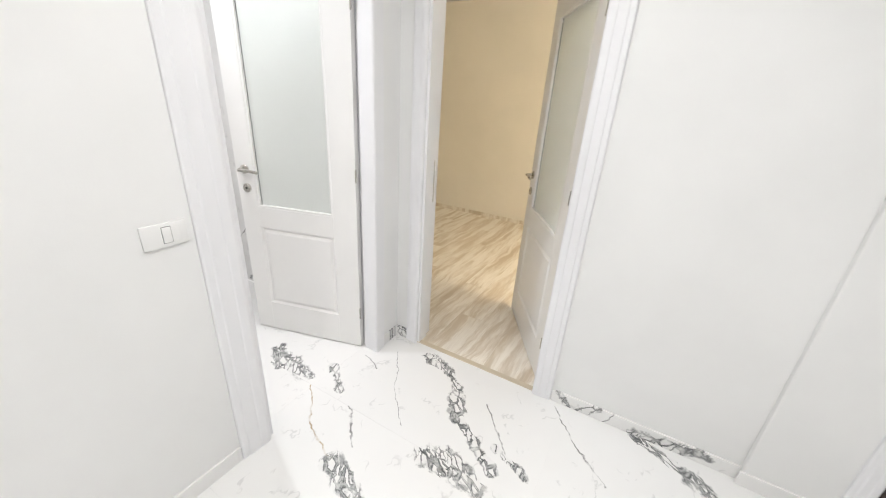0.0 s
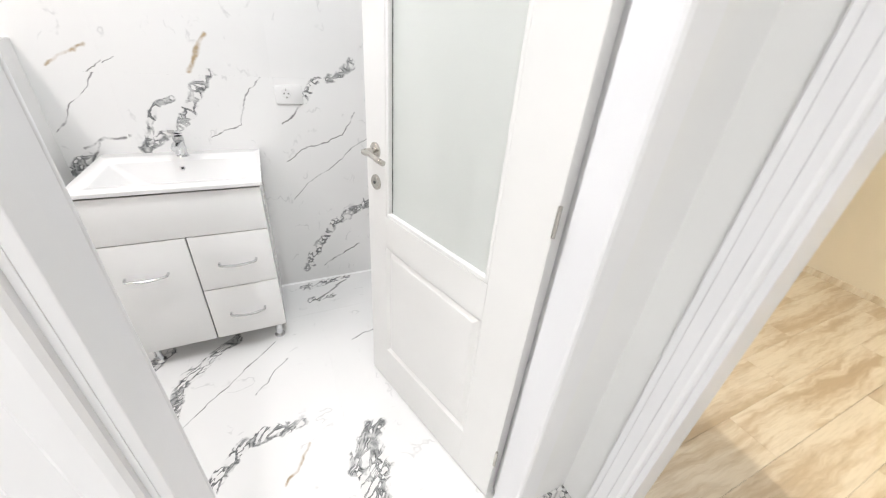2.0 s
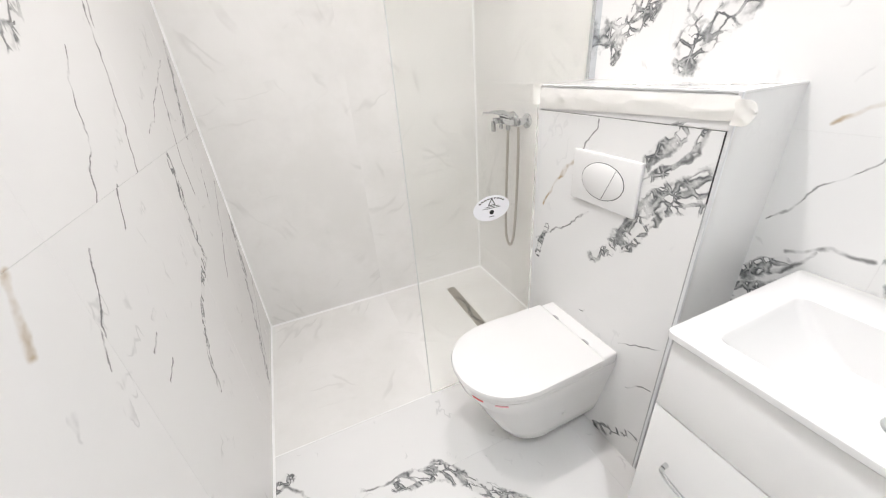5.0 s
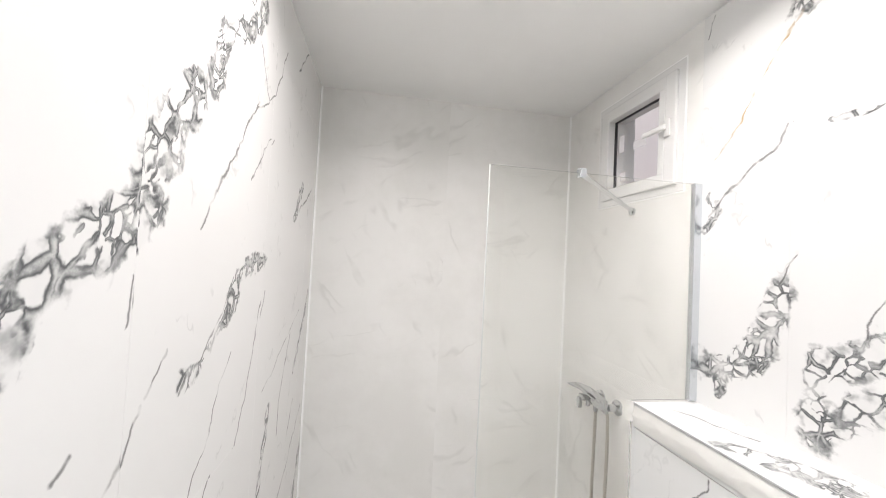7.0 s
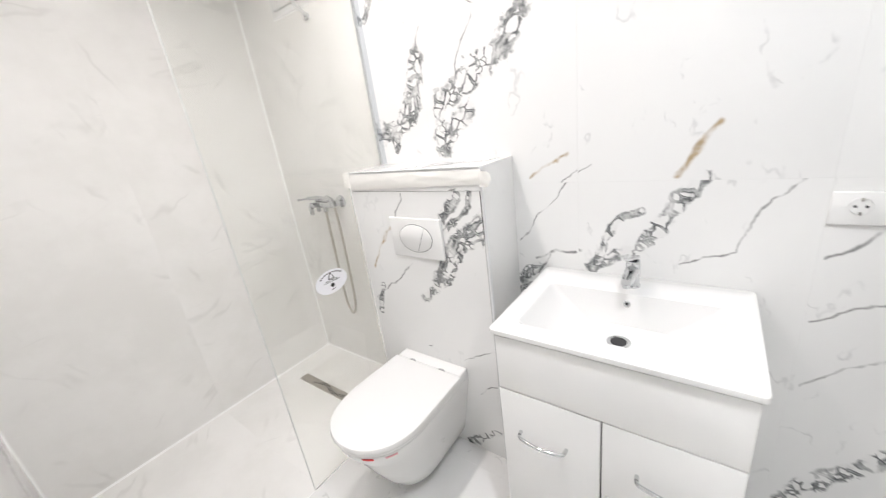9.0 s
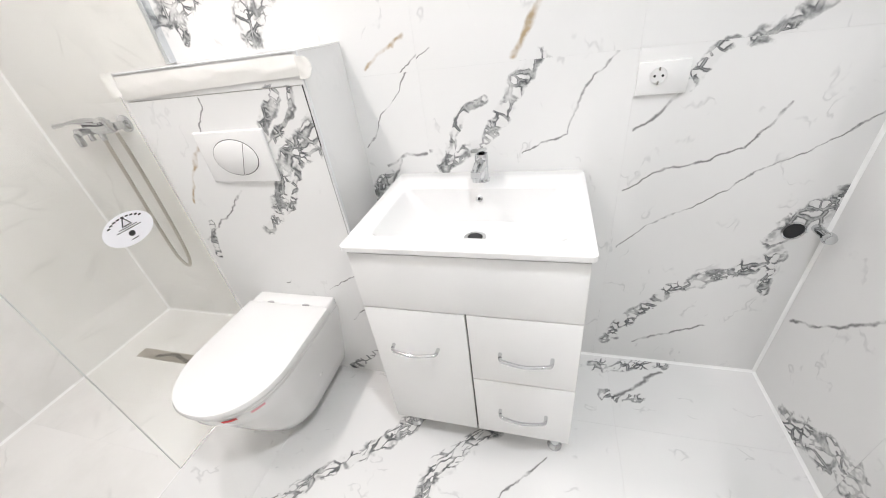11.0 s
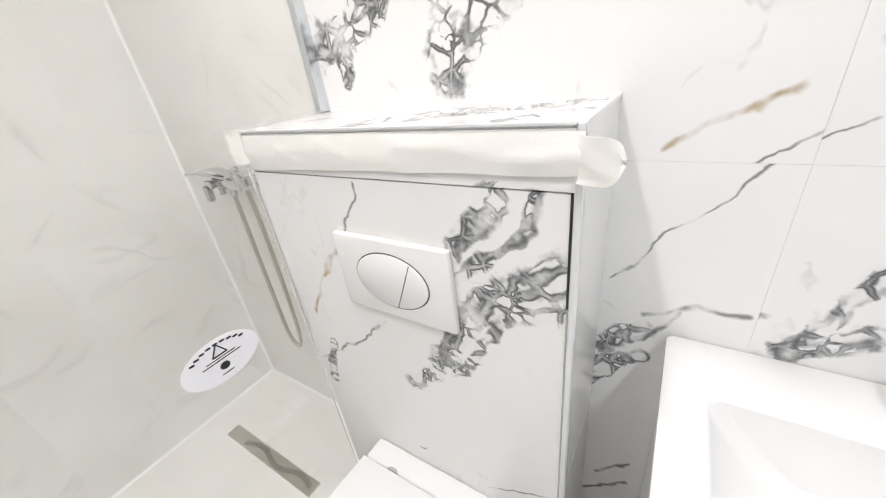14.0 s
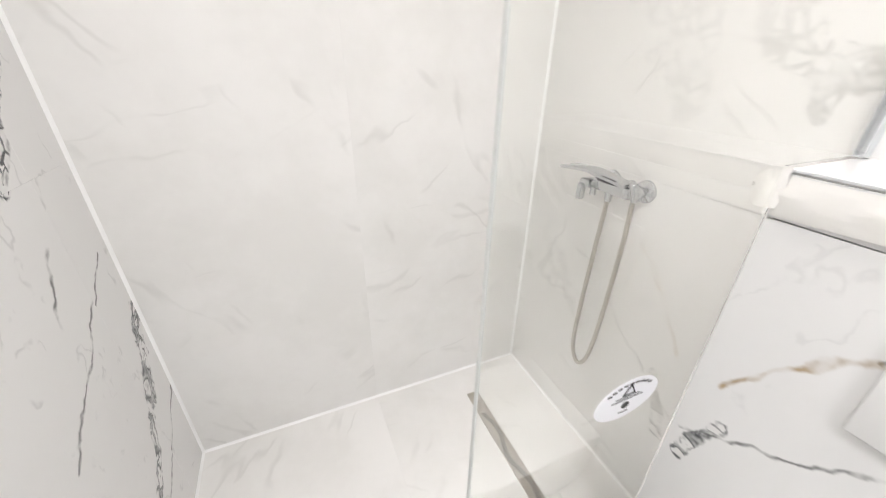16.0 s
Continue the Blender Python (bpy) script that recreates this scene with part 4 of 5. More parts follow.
# another black piece posing as a dark reflection, at the body's end
part("dark_reflection_chip", block(0.060, 0.078, 1.925, 1.937, 1.099, 1.1065, 0.001), M_DARK, tap, "small black chip standing in for a dark reflection in the chrome")
part("diverter", rod((0.062, 1.80, 1.062), (0.062, 1.80, 1.036), 0.010, seg=14), M_TAP_CHROME, tap, smooth=True)
part("hose_outlet", rod((0.060, 1.862, 1.064), (0.060, 1.862, 1.035), 0.011, seg=14), M_TAP_CHROME, tap, smooth=True)
part("hose", hose([(0.060, 1.862, 1.040), (0.060, 1.858, 0.90), (0.062, 1.854, 0.62), (0.064, 1.862, 0.46), (0.066, 1.900, 0.405), (0.066, 1.935, 0.46), (0.062, 1.948, 0.62), (0.058, 1.952, 0.90), (0.060, 1.950, 1.060)], 0.0072, 10, 10), M_STEEL, tap, "ribbed metal shower hose", True)
part("hose_holder", hose([(0.070, 1.940, 1.105), (0.085, 1.952, 1.118), (0.088, 1.966, 1.105), (0.080, 1.968, 1.07)], 0.010), M_TAP_CHROME, tap, smooth=True)

# ---- boxed-in cistern, its tape and the toilet ----
CX, CY0, CY1, CZ = 0.232, SHOWER, 2.988, 1.266
cistern = tagged(part("cistern_box", block(-0.001, CX - T, CY0 + T, CY1 - T, -0.001, CZ - T), M_GROUT), "half-height boxed-in cistern clad in veined marble tiles", "cistern box", "", "structure")
part("tile", on_plane("x", CX, -T, (CY0 + 0.001, CY1 - 0.004, 0.0, 1.185)), M_BOX, cistern)
part("tile", on_plane("x", CX, -T, (CY0 + 0.001, CY1 - 0.004, 1.1875, CZ - 0.006)), M_BOX, cistern)
part("tile", on_plane("y", CY1, -T, (0.0, CX - 0.004, 0.0, 0.60)), M_CLEAR_TILE, cistern)
part("tile", on_plane("y", CY1, -T, (0.0, CX - 0.004, 0.602, CZ - 0.004)), M_CLEAR_TILE, cistern)
part("tile", on_plane("y", CY0, T, (0.0, CX - 0.004, 0.0, CZ - 0.004)), M_GREY_BACK, cistern)
part("tile", on_plane("z", CZ, -T, (0.0, CX - 0.004, CY0 + 0.001, CY1 - 0.004)), M_BOX_TOP, cistern)
part("joint", block(CX - 0.003, CX + 0.0014, CY1 - 0.0112, CY1 - 0.008, 1.02, 1.186), M_DARK, cistern, "open black joint")
part("joint", block(CX - 0.003, CX + 0.0012, CY1 - 0.0105, CY1 - 0.008, 0.0, 1.02), M_GAP_GREY, cistern)
part("edge_trim", block(CX - 0.006, CX + 0.002, CY1 - 0.008, CY1 + 0.002, 0.0, CZ + 0.001, 0.002), M_TRIM, cistern, "chrome tile edge trim")
part("edge_trim", block(CX - 0.005, CX + 0.0015, CY0, CY1 - 0.008, CZ - 0.003, CZ + 0.0015, 0.001), M_TRIM, cistern, "metal tile edge trim")
part("edge_trim", block(0.0, CX - 0.006, CY1 - 0.006, CY1 + 0.0015, CZ - 0.005, CZ + 0.0015, 0.001), M_PLASTIC, cistern, "metal tile edge trim")


def tape_strip(y0, y1, ztop, zbot, xface, rows, cols, wave, seed):
    """A crumpled paper strip with a little thickness, hanging on the front edge."""
    grid = []
    for s in (0, 1):
        sheet = []
        for i in range(cols + 1):
            y = y0 + (y1 - y0) * i / cols
            col = []
            for j in range(rows + 1):
                z = ztop + (zbot + 0.018 * i / cols - ztop) * j / rows
                n = 0.7 * noise.noise(Vector((y * 11, z * 30, seed))) + 0.4 * noise.noise(Vector((y * 34, z * 60, seed)))
                x = xface + 0.003 + wave * (0.5 + 0.5 * n) * (0.35 + 0.65 * math.sin(math.pi * j / rows)) + s * 0.0006
                col.append((x, y, z + 0.004 * noise.noise(Vector((y * 7, seed, j)))))
            sheet.append(col)
        grid.append(sheet)
    loops_ = [list(a) + list(reversed(b)) for a, b in zip(grid[0], grid[1])]
    return finish(rings(loops_))


tape = thing("masking_tape", (CX, 2.66, 1.23), "strip of white masking tape stuck along the cistern box's top edge", "tape")
part("strip", tape_strip(2.336, 2.990, 1.258, 1.192, CX, 8, 90, 0.010, 3.1), M_PAPER, tape, smooth=True)


def tape_tab(y_end, out, zc, half, lift):
    """A rounded loose end of the strip, bending off the corner."""
    n, loops_ = 12, []
    for i in range(n + 1):
        u = i / n
        y = y_end + out * u
        h = half * (1.0 if u < 0.6 else math.sqrt(max(0.02, 1 - ((u - 0.6) / 0.4) ** 2)))
        x = CX + 0.008 + lift * math.sin(u * 2.2)
        row = [(x + 0.0015 * math.sin(5 * v + 6 * u), y + 0.002 * math.sin(9 * v), zc + h * v) for v in (-1, -0.6, -0.2, 0.2, 0.6, 1)]
        loops_.append(row + [(px - 0.0012, py, pz) for px, py, pz in reversed(row)])
    return finish(rings(loops_))


part("loose_end", tape_tab(2.984, 0.048, 1.228, 0.026, 0.012), M_PAPER, tape, "rounded loose tape end", True)
part("loose_end", tape_tab(2.345, -0.042, 1.238, 0.034, 0.014), M_PAPER, tape, "rounded loose tape end", True)

plate = thing("flush_plate", (CX, 2.672, 1.0), "white dual flush plate with an oval split button", "flush plate")
part("plate", block(CX, CX + 0.013, 2.543, 2.801, 0.919, 1.083, 0.004, segments=3), M_PLASTIC, plate, smooth=True)


def disc_x(cy, cz, a, b_, x0, x1, seg=48, grow=0.0):
    ring = [(math.cos(2 * math.pi * i / seg), math.sin(2 * math.pi * i / seg)) for i in range(seg)]
    return finish(rings([[(x0, cy + a * u, cz + b_ * v) for u, v in ring], [(x1 - 0.0015, cy + a * u, cz + b_ * v) for u, v in ring], [(x1, cy + (a - grow) * u, cz + (b_ - grow) * v) for u, v in ring]]))


part("button_gap", disc_x(2.672, 1.001, 0.084, 0.058, CX + 0.010, CX + 0.0135), M_SHADOW_GAP, plate)
part("button", disc_x(2.672, 1.001, 0.0815, 0.0557, CX + 0.011, CX + 0.0165, grow=0.002), M_PLASTIC, plate, "oval flush button", True)
part("button_split", rod((CX + 0.0163, 2.680, 0.9475), (CX + 0.0163, 2.722, 1.0445), 0.0010, seg=8), M_SHADOW_GAP, plate)

wc = thing("toilet", (0.45, 2.655, 0.09), "white wall-hung toilet with the lid closed, new tags on", "toilet")
WY = 2.660


def d_section(x0, x1, half, z, n=28):
    """Flat at the wall, round at the front."""
    half *= 0.96
    r = min(half * 1.18, (x1 - x0) * 0.8)
    pts = []
    for i in range(n + 1):
        a = radians(-90 + 180 * i / n)
        pts.append((x1 - r + r * math.copysign(abs(math.cos(a)) ** 0.92, math.cos(a)), WY + half * math.copysign(abs(math.sin(a)) ** 0.92, math.sin(a)), z))
    pts.append((x0, WY + half * 0.96, z))
    pts.append((x0, WY - half * 0.96, z))
    return pts


bowl = rings([d_section(CX, 0.52, 0.085, 0.052), d_section(CX, 0.575, 0.108, 0.056), d_section(CX, 0.605, 0.122, 0.080), d_section(CX, 0.640, 0.137, 0.14), d_section(CX, 0.682, 0.155, 0.225), d_section(CX, 0.720, 0.172, 0.31), d_section(CX, 0.752, 0.183, 0.362), d_section(CX, 0.755, 0.185, 0.388), d_section(CX, 0.751, 0.181, 0.392)])
part("bowl", finish(bowl), M_CERAMIC, wc, smooth=True)
part("seat", finish(rings([d_section(0.300, 0.758, 0.187, 0.3935), d_section(0.298, 0.761, 0.190, 0.397), d_section(0.298, 0.761, 0.190, 0.406), d_section(0.300, 0.758, 0.187, 0.409)])), M_PLASTIC, wc, smooth=True)
part("lid", finish(rings([d_section(0.296, 0.762, 0.189, 0.4105), d_section(0.293, 0.768, 0.194, 0.414), d_section(0.293, 0.770, 0.195, 0.424), d_section(0.296, 0.766, 0.192, 0.432), d_section(0.304, 0.756, 0.183, 0.4345), d_section(0.36, 0.68, 0.12, 0.4365)])), M_PLASTIC, wc, "thin white closed lid", True)
part("back_shelf", block(CX, 0.294, WY - 0.172, WY + 0.172, 0.385, 0.433, 0.008, segments=3), M_CERAMIC, wc, smooth=True)
# solid grey half moons, the shade of the hinge recesses given as colour
for y in (WY - 0.080, WY + 0.080):
    part("hinge_recess_shade", finish(rings([[(0.2935 - 0.008 * math.sin(math.pi * i / 12), y + 0.016 * math.cos(math.pi * i / 12), z) for i in range(13)] for z in (0.426, 0.4335)])), M_GAP_GREY, wc, "grey inlay standing in for the shaded hinge recess")


def rim_tag(i0, i1, z0, z1):
    """A paper tag that follows the round front of the bowl's rim."""
    low, high = d_section(CX, 0.750, 0.181, z0)[i0:i1], d_section(CX, 0.755, 0.185, z1)[i0:i1]
    mid = Vector((0.50, WY, 0))
    loops_ = []
    for a, b2 in zip(low, high):
        out = (Vector((a[0], a[1], 0)) - mid).normalized()
        loops_.append([Vector(a) + out * k for k in (0.0008, 0.0022)] + [Vector(b2) + out * k for k in (0.0022, 0.0008)])
    return finish(rings(loops_))


part("tag", rim_tag(17, 20, 0.3695, 0.3845), M_RED, wc, "small red paper tag")
part("tag", rim_tag(21, 24, 0.3690, 0.3825), M_PINK, wc, "pale pink sticker")
part("fixing_cap", lathe([(0.009, 0), (0.009, 0.004), (0.005, 0.006)], (0.42, WY + 0.139, 0.20), (0, 1, 0), 14), M_PLASTIC, wc)

# ---- vanity ----
VY0, VY1, VX, VZ = 3.108, 3.724, 0.482, 0.841
vanity = thing("vanity_cabinet", (0.24, 3.415, 0.0), "white gloss bathroom cabinet, one door, two drawers, chrome legs", "bathroom cabinet")
KY0, KY1, KX = 3.122, 3.712, 0.452
carcass = block(0.004, KX, KY0, KY0 + 0.016, 0.098, 0.816, 0.001)
for side_box in ((0.004, KX, KY1 - 0.016, KY1, 0.098, 0.816), (0.004, KX, KY0 + 0.016, KY1 - 0.016, 0.098, 0.114), (0.004, 0.012, KY0 + 0.016, KY1 - 0.016, 0.114, 0.816), (KX - 0.016, KX - 0.001, KY0 + 0.016, KY1 - 0.016, 0.114, 0.816)):
    block(*side_box, bm=carcass)
part("body", carcass, M_CABINET, vanity)
FX = 0.470


def front(name, y0, y1, z0, z1, label=""):
    return part(name, block(KX + 0.001, FX, y0, y1, z0, z1, 0.0022), M_CABINET, vanity, label, True)


front("fascia", KY0, KY1, 0.632, 0.815)
cab_door = front("door", KY0, 3.415, 0.098, 0.628)
drawers = [front("drawer", 3.4195, KY1, 0.3705, 0.628), front("drawer", 3.4195, KY1, 0.098, 0.3665)]
part("gap_shadow", block(KX, KX + 0.004, 3.4145, 3.4205, 0.099, 0.629), M_DARK, vanity)


def bow_handle(owner, y0, y1, z):
    pts = [(FX - 0.002, y0, z), (FX + 0.022, y0 + 0.004, z), (FX + 0.030, y0 + 0.025, z), (FX + 0.034, (y0 + y1) / 2, z - 0.003), (FX + 0.030, y1 - 0.025, z), (FX + 0.022, y1 - 0.004, z), (FX - 0.002, y1, z)]
    part("handle", hose(pts, 0.0055, 10, 6), M_CHROME, owner, "chrome bow handle", True)


bow_handle(cab_door, 3.185, 3.325, 0.484)
bow_handle(drawers[0], 3.505, 3.645, 0.495)
bow_handle(drawers[1], 3.497, 3.637, 0.229)
for x in (0.06, 0.425):
    for y in (3.165, 3.672):
        part("leg", lathe([(0.024, 0.0), (0.024, 0.006), (0.015, 0.016), (0.014, 0.080), (0.024, 0.092), (0.024, 0.098)], (x, y, 0.0), (0, 0, 1), 20), M_CHROME, vanity, "chrome leg", True)

basin = thing("washbasin", (0.24, 3.415, VZ - 0.02), "white ceramic inset washbasin with a rectangular bowl", "washbasin")
BCX, BCY = (0.002 + VX) / 2, (VY0 + VY1) / 2
hx_, hy_ = (VX - 0.002) / 2, (VY1 - VY0) / 2
lip = [round_rect(BCX, BCY, hx_ - 0.010, hy_ - 0.010, 0.010, VZ - 0.019), round_rect(BCX, BCY, hx_ - 0.001, hy_ - 0.001, 0.014, VZ - 0.016), round_rect(BCX, BCY, hx_, hy_, 0.015, VZ - 0.010), round_rect(BCX, BCY, hx_ - 0.001, hy_ - 0.001, 0.015, VZ - 0.002), round_rect(BCX, BCY, hx_ - 0.004, hy_ - 0.004, 0.014, VZ)]
bowl_rings = [round_rect(0.274, 3.418, 0.148, 0.252, 0.022, VZ - 0.0005), round_rect(0.274, 3.418, 0.143, 0.247, 0.022, VZ - 0.004), round_rect(0.272, 3.416, 0.139, 0.240, 0.026, VZ - 0.018), round_rect(0.262, 3.414, 0.122, 0.195, 0.034, VZ - 0.070), round_rect(0.250, 3.411, 0.100, 0.145, 0.040, VZ - 0.108), round_rect(0.235, 3.409, 0.060, 0.075, 0.045, VZ - 0.119), round_rect(0.225, 3.408, 0.026, 0.026, 0.0259, VZ - 0.123)]
part("bowl", finish(rings(lip + bowl_rings, cap=(False, True))), M_CERAMIC, basin, smooth=True)
waste = part("waste", lathe([(0.033, 0.0), (0.034, 0.003), (0.030, 0.005), (0.023, 0.003), (0.022, 0.0015)], (0.225, 3.408, VZ - 0.1235), (0, 0, 1), 30), M_CHROME, basin, "chrome waste ring", True)
part("plug_hole", lathe([(0.0225, 0.0), (0.0225, 0.0022), (0.0, 0.0023)], (0.225, 3.408, VZ - 0.122), (0, 0, 1), 24), M_DARK, waste)
over = part("overflow", lathe([(0.010, 0.0), (0.0105, 0.003), (0.006, 0.004), (0.0045, 0.003)], (0.1345, 3.412, VZ - 0.036), (0.93, 0, 0.35), 20), M_CHROME, basin, "chrome overflow ring", True)
part("overflow_hole", lathe([(0.0045, 0.0), (0.0045, 0.0036), (0.0, 0.0037)], (0.1345, 3.412, VZ - 0.036), (0.93, 0, 0.35), 16), M_DARK, over)

faucet = thing("basin_mixer", (0.072, 3.415, VZ), "chrome single-lever basin mixer", "tap")
part("body", lathe([(0.024, 0.0), (0.024, 0.004), (0.020, 0.008), (0.0195, 0.05), (0.0205, 0.075), (0.019, 0.088), (0.0, 0.09)], (0.072, 3.415, VZ - 0.0005)), M_CHROME, faucet, smooth=True)
spout = rings([[(0.080 + 0.105 * u, 3.415 + w * (0.017 - 0.004 * u), VZ + 0.058 + 0.012 * u - 0.010 * u * u + h * (0.013 - 0.003 * u)) for w, h in ((-1, -0.7), (-0.7, -1), (0.7, -1), (1, -0.7), (1, 0.7), (0.7, 1), (-0.7, 1), (-1, 0.7))] for u in (0, 0.3, 0.6, 0.9, 1.0)])
part("spout", finish(spout), M_CHROME, faucet, smooth=True)
lever = rings([[(0.055 + 0.115 * u, 3.415 + w * (0.0165 - 0.005 * u), VZ + 0.094 + 0.034 * u + h * 0.005) for w, h in ((-1, -0.6), (-0.8, -1), (0.8, -1), (1, -0.6), (1, 0.6), (0.8, 1), (-0.8, 1), (-1, 0.6))] for u in (0, 0.2, 0.6, 0.95, 1.0)])
part("lever", finish(lever), M_CHROME, faucet, smooth=True)
part("aerator", rod((0.176, 3.415, VZ + 0.052), (0.176, 3.415, VZ + 0.040), 0.011, seg=16), M_CHROME, faucet, smooth=True)


# ---- sockets, switch, outlet ----
def wall_plate(name, axis_x, out, cy, cz, w, h, label, category):
    ob = thing(name, (axis_x, cy, cz), label, category)
    a, b2 = sorted((axis_x, axis_x + out * 0.009))
    part("plate", block(a, b2, cy - w / 2, cy + w / 2, cz - h / 2, cz + h / 2, 0.003), M_PLASTIC, ob, smooth=True)
    return ob


sock = wall_plate("socket", 0.0, 1, 3.893, 1.09, 0.122, 0.082, "white wall socket with one earthed outlet on marble tiles", "socket")
part("well", lathe([(0.0215, 0.0), (0.0215, 0.0015), (0.0195, 0.002), (0.019, -0.001)], (0.009, 3.882, 1.096), (1, 0, 0)), M_PLASTIC, sock, smooth=True)
part("well_floor", lathe([(0.0188, 0.0), (0.0, 0.0003)], (0.0096, 3.882, 1.096), (1, 0, 0)), M_PLASTIC, sock)
for y in (3.8725, 3.8915):
    part("pin_hole", rod((0.0098, y, 1.096), (0.0112, y, 1.096), 0.0032, seg=10), M_DARK, sock)
for z in (1.079, 1.113):
    part("earth_clip", block(0.0095, 0.0125, 3.880, 3.884, z - 0.004, z + 0.004), M_NICKEL, sock)
sock2 = thing("socket", (0.62, BY1, 1.09), "white wall socket on the short tiled wall", "socket")
part("plate", block(0.56, 0.68, BY1 - 0.009, BY1, 1.05, 1.13, 0.003), M_PLASTIC, sock2, smooth=True)

SWY, SWZ = 3.343, 1.045
switch = wall_plate("light_switch", HX, 1, SWY, SWZ, 0.122, 0.074, "white light switch plate with one rocker on the hall wall", "switch")
part("rocker_gap", block(HX + 0.008, HX + 0.0095, SWY - 0.0085, SWY + 0.017, SWZ - 0.026, SWZ + 0.026), M_SHADOW_GAP, switch)
part("rocker", block(HX + 0.004, HX + 0.013, SWY - 0.0075, SWY + 0.016, SWZ - 0.0245, SWZ + 0.0245, 0.002), M_PLASTIC, switch, smooth=True)
part("insert", block(HX + 0.004, HX + 0.0105, SWY + 0.0175, SWY + 0.040, SWZ - 0.0245, SWZ + 0.0245, 0.001), M_PLASTIC, switch)

outlet = thing("washing_machine_outlet", (0.0, 4.355, 0.64), "chrome washing machine valve and dark waste hole in the tiles", "pipe outlet")
part("waste_hole", lathe([(0.030, 0.0), (0.031, 0.004), (0.026, 0.006), (0.024, 0.002)], (0.0, 4.325, 0.635), (1, 0, 0)), M_CHROME, outlet, smooth=True)
part("hole", lathe([(0.0245, 0.0), (0.0245, 0.0035), (0.0, 0.0036)], (0.0, 4.325, 0.635), (1, 0, 0)), M_DARK, outlet)
part("valve", rod((0.0, 4.378, 0.645), (0.055, 4.378, 0.645), 0.013, seg=16), M_CHROME, outlet, smooth=True)
part("valve_knob", lathe([(0.016, 0.0), (0.018, 0.012), (0.014, 0.022), (0.0, 0.0225)], (0.05, 4.378, 0.645), (1, 0, 0), 16), M_CHROME, outlet, smooth=True)


# ---- lamps ----
def downlight(x, y):
    d = thing("ceiling_spot", (x, y, CEIL), "round recessed white ceiling spot, switched on", "ceiling light", "recessed ceiling spots")
    part("trim_ring", lathe([(0.0, 0.0), (0.062, 0.0), (0.061, 0.004), (0.056, 0.006), (0.050, 0.004)], (x, y, CEIL), (0, 0, -1), 36), M_PLASTIC, d, smooth=True)
    part("diffuser", lathe([(0.050, 0.0035), (0.047, 0.0070), (0.0, 0.0075)], (x, y, CEIL), (0, 0, -1), 36), M_LAMP, d, "glowing diffuser", True)
    return d


for x, y in BATH_SPOTS + HALL_SPOTS:
    downlight(x, y)
pendant = thing("pendant_lamp", (3.75, 5.22, CEIL), "small warm globe lamp hanging from the bedroom ceiling", "pendant lamp")
part("rose", lathe([(0.05, 0.0), (0.045, 0.02), (0.0, 0.022)], (3.75, 5.22, CEIL), (0, 0, -1)), M_PLASTIC, pendant)
part("cord", rod((3.75, 5.22, CEIL), (3.75, 5.22, 2.40), 0.004, seg=8), M_PLASTIC, pendant)
part("socket", rod((3.75, 5.22, 2.44), (3.75, 5.22, 2.385), 0.02, seg=14), M_PLASTIC, pendant)

# ---- silicone joints ----
def fillet(axis, start, stop, corner, da, db, r=0.008):
    """A hollow silicone bead along one axis in a corner; da and db point away from it."""
    a, b2 = corner
    section = [(0, 0), (r, 0), (r * 0.42, r * 0.42), (0, r)]

    def at(u, v, w):
        p, q = a + da * u, b2 + db * v
        return {"x": (w, p, q), "y": (p, w, q), "z": (p, q, w)}[axis]
    return finish(rings([[at(u, v, w) for u, v in section] for w in (start, stop)]))


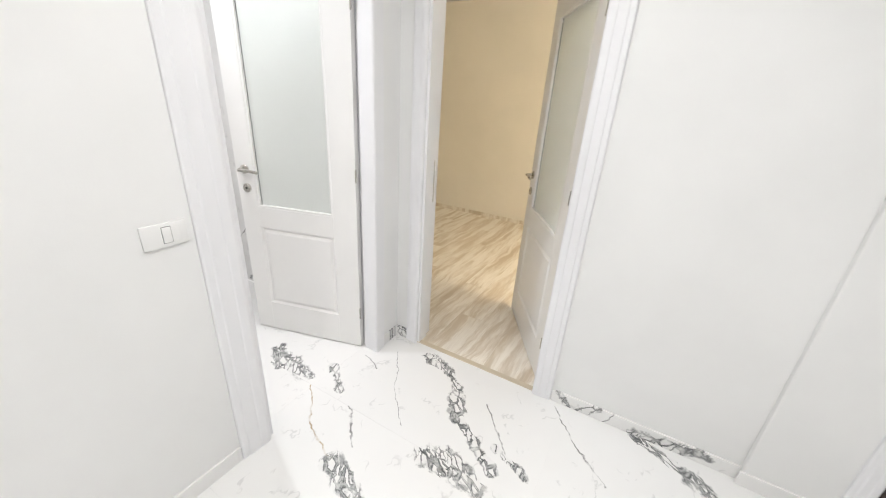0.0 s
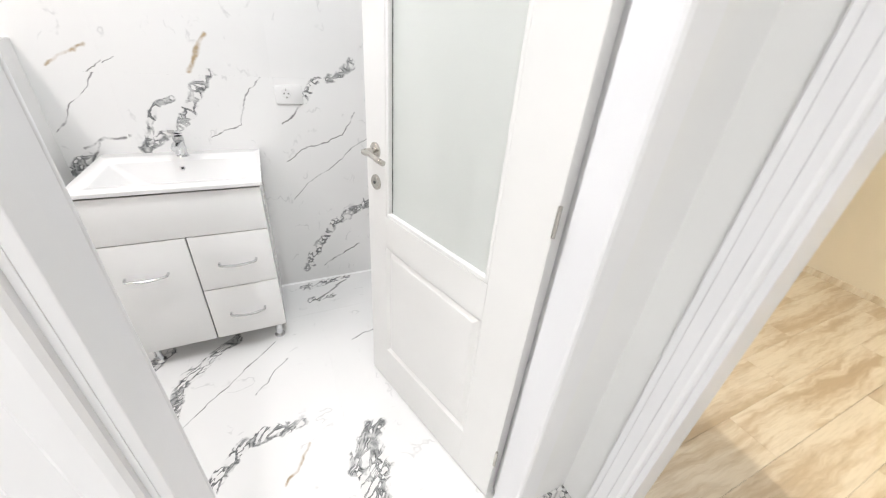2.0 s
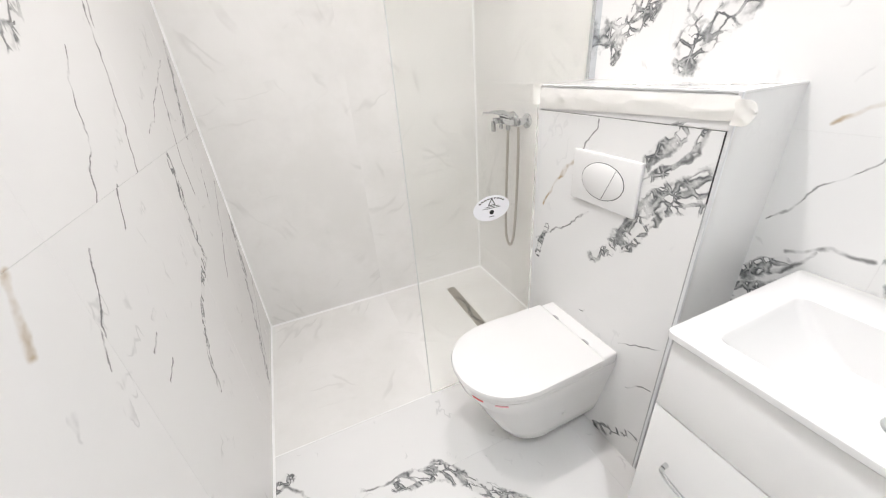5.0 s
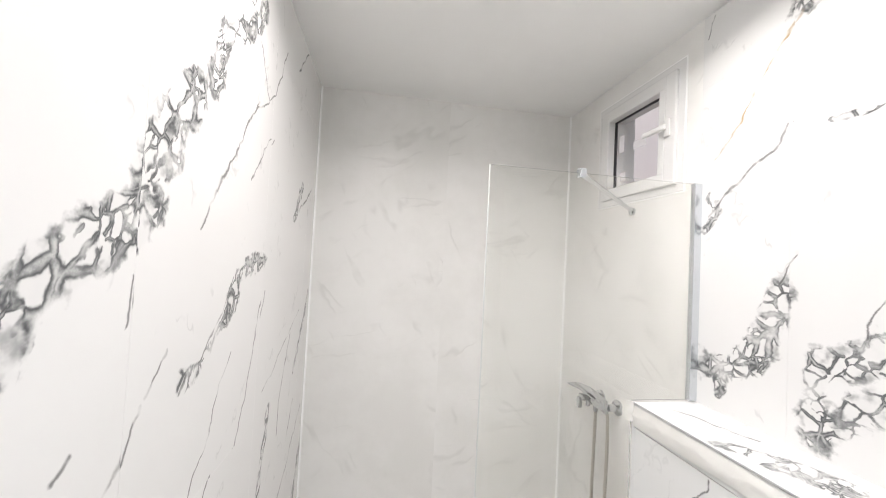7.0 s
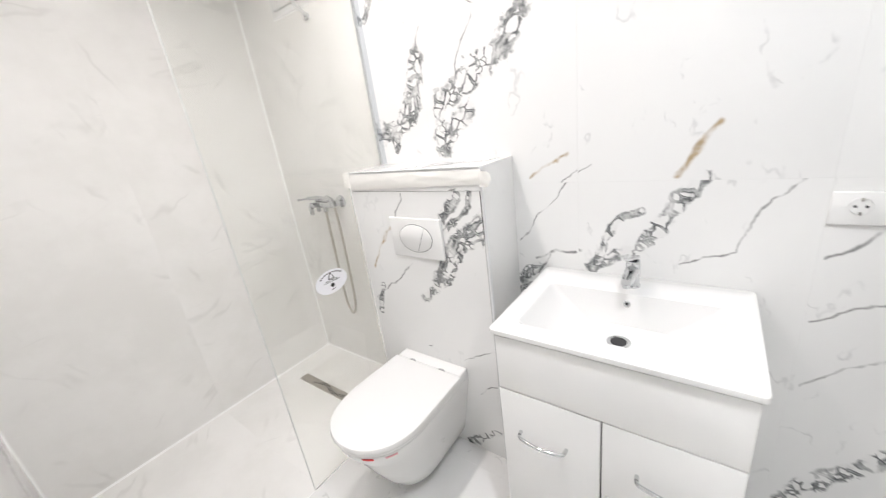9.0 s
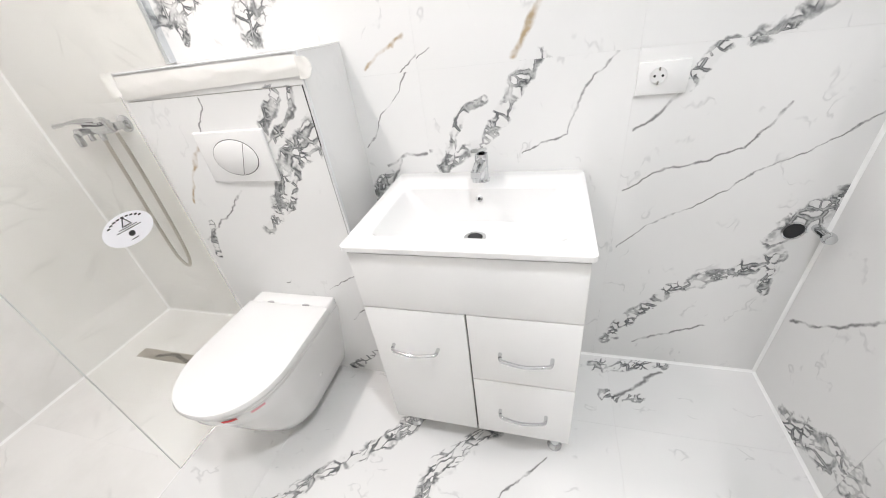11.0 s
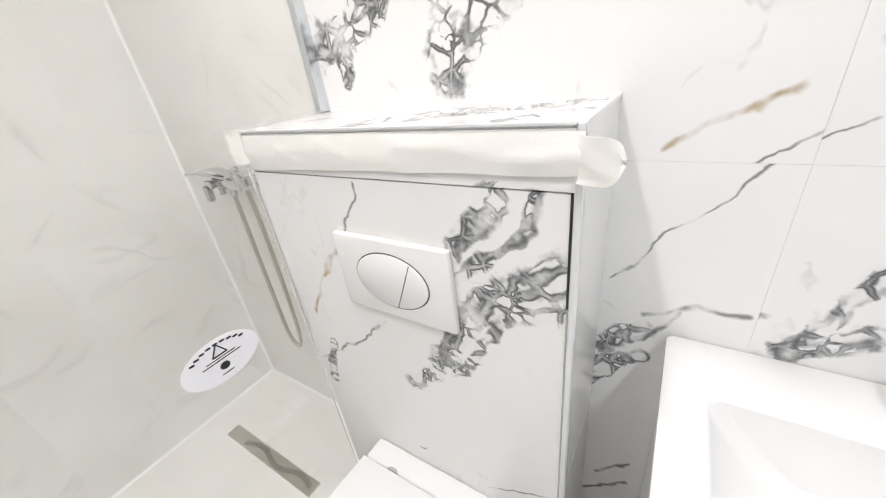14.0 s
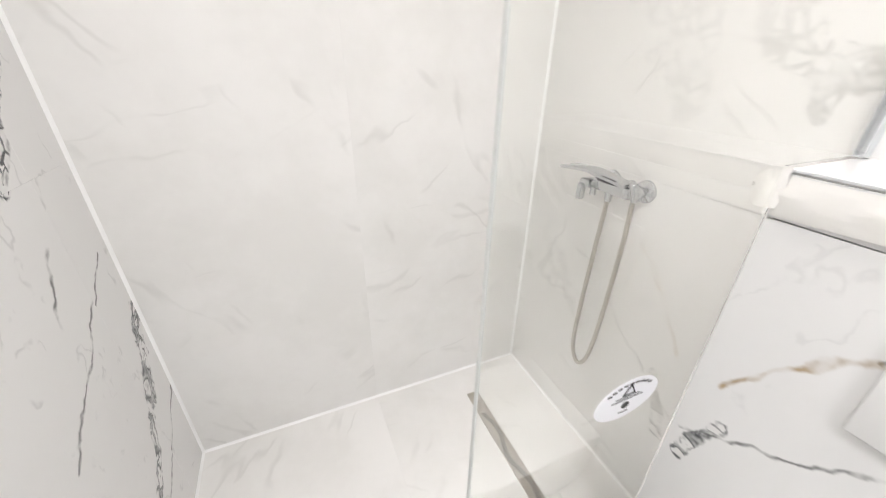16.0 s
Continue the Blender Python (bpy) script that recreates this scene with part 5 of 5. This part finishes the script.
for name, args in (("trim_shower_west", ("z", 0.0, CEIL, (0.0, BY0), 1, 1)), ("trim_shower_east", ("z", 0.0, CEIL, (BX, BY0), -1, 1)), ("trim_shower_back", ("x", 0.006, BX - 0.006, (BY0, 0.0), 1, 1)),
                   ("trim_shower_side", ("y", BY0 + 0.006, SHOWER, (0.0, 0.0), 1, 1)), ("trim_shower_step", ("y", BY0 + 0.006, 3.44, (BX, 0.0), -1, 1)), ("trim_end_corner", ("z", 0.0, CEIL, (0.0, BY1), 1, -1)),
                   ("trim_end_floor", ("x", 0.006, BX, (BY1, 0.0), -1, 1)), ("trim_west_floor", ("y", CY1, BY1 - 0.006, (0.0, 0.0), 1, 1))):
    setting(name, fillet(*args), M_SILICONE, "white silicone joint", "trim")
setting("trim_threshold", block(0.245, BX - 0.006, SHOWER - 0.002, SHOWER + 0.002, -0.003, 0.0012), M_SILICONE, "white silicone joint", "trim")

# ---- tiles and planks ----
tile_field(wall_west, "x", 0.0, -T, [SHOWER, 2.622, 3.226, 3.830, BY1], [0.0, 1.164, 2.357, CEIL], M_WALL_W)
tile_field(wall_west, "x", 0.0, -T, [BY0, SHOWER], [0.0, 1.164, CEIL], M_GREY_SIDE, [WIN])
tile_field(wall_south, "y", BY0, -T, [0.0, 0.745, BX], [0.0, CEIL], M_GREY_BACK)
tile_field(wall_door, "x", BX, T, [BY0, 1.60, 2.203, 2.806, 3.409, DOOR_Y0], [0.0, 1.172, 2.357, CEIL], M_WALL_L)
tile_field(wall_door, "x", BX, T, [DOOR_Y1, BY1], [0.0, 1.172, 2.357, CEIL], M_PLAIN_TILE)
tile_field(wall_door, "x", BX, T, [DOOR_Y0, DOOR_Y1], [DOOR_H, 2.357, CEIL], M_PLAIN_TILE)
tile_field(wall_end, "y", BY1, T, [0.0, 0.45, 1.053, BX], [0.0, 1.164, 2.357, CEIL], M_WALL_END)
tile_field(floor, "z", 0.0, -T, [0.0, 0.32, BX + 0.06], [SHOWER, 2.68, 3.28, 3.88, BY1], M_FLOOR)
tile_field(floor, "z", 0.0, -T, [0.0, 0.745, BX], [BY0, SHOWER], M_GREY_FLOOR)
tile_field(hall_floor, "z", 0.0, -T, [BX + 0.06, 2.72, 3.92, 4.7], [0.9, 1.48, 2.08, 2.68, 3.28, 3.88, 4.552], M_HALL_FLOOR)
PW, PL = 0.192, 1.285
row = 0
x = -0.08
while x < 4.68:
    y = 4.552 - (row * 0.47) % PL
    while y < 7.45:
        y0, y1 = max(y, 4.552), min(y + PL, 7.45)
        if y1 - y0 > 0.02:
            part("plank", block(x + 0.0006, x + PW - 0.0006, y0 + 0.0006, y1 - 0.0006, -0.006, 0.002), M_PLANK, bed_floor)
        y += PL
    x += PW
    row += 1
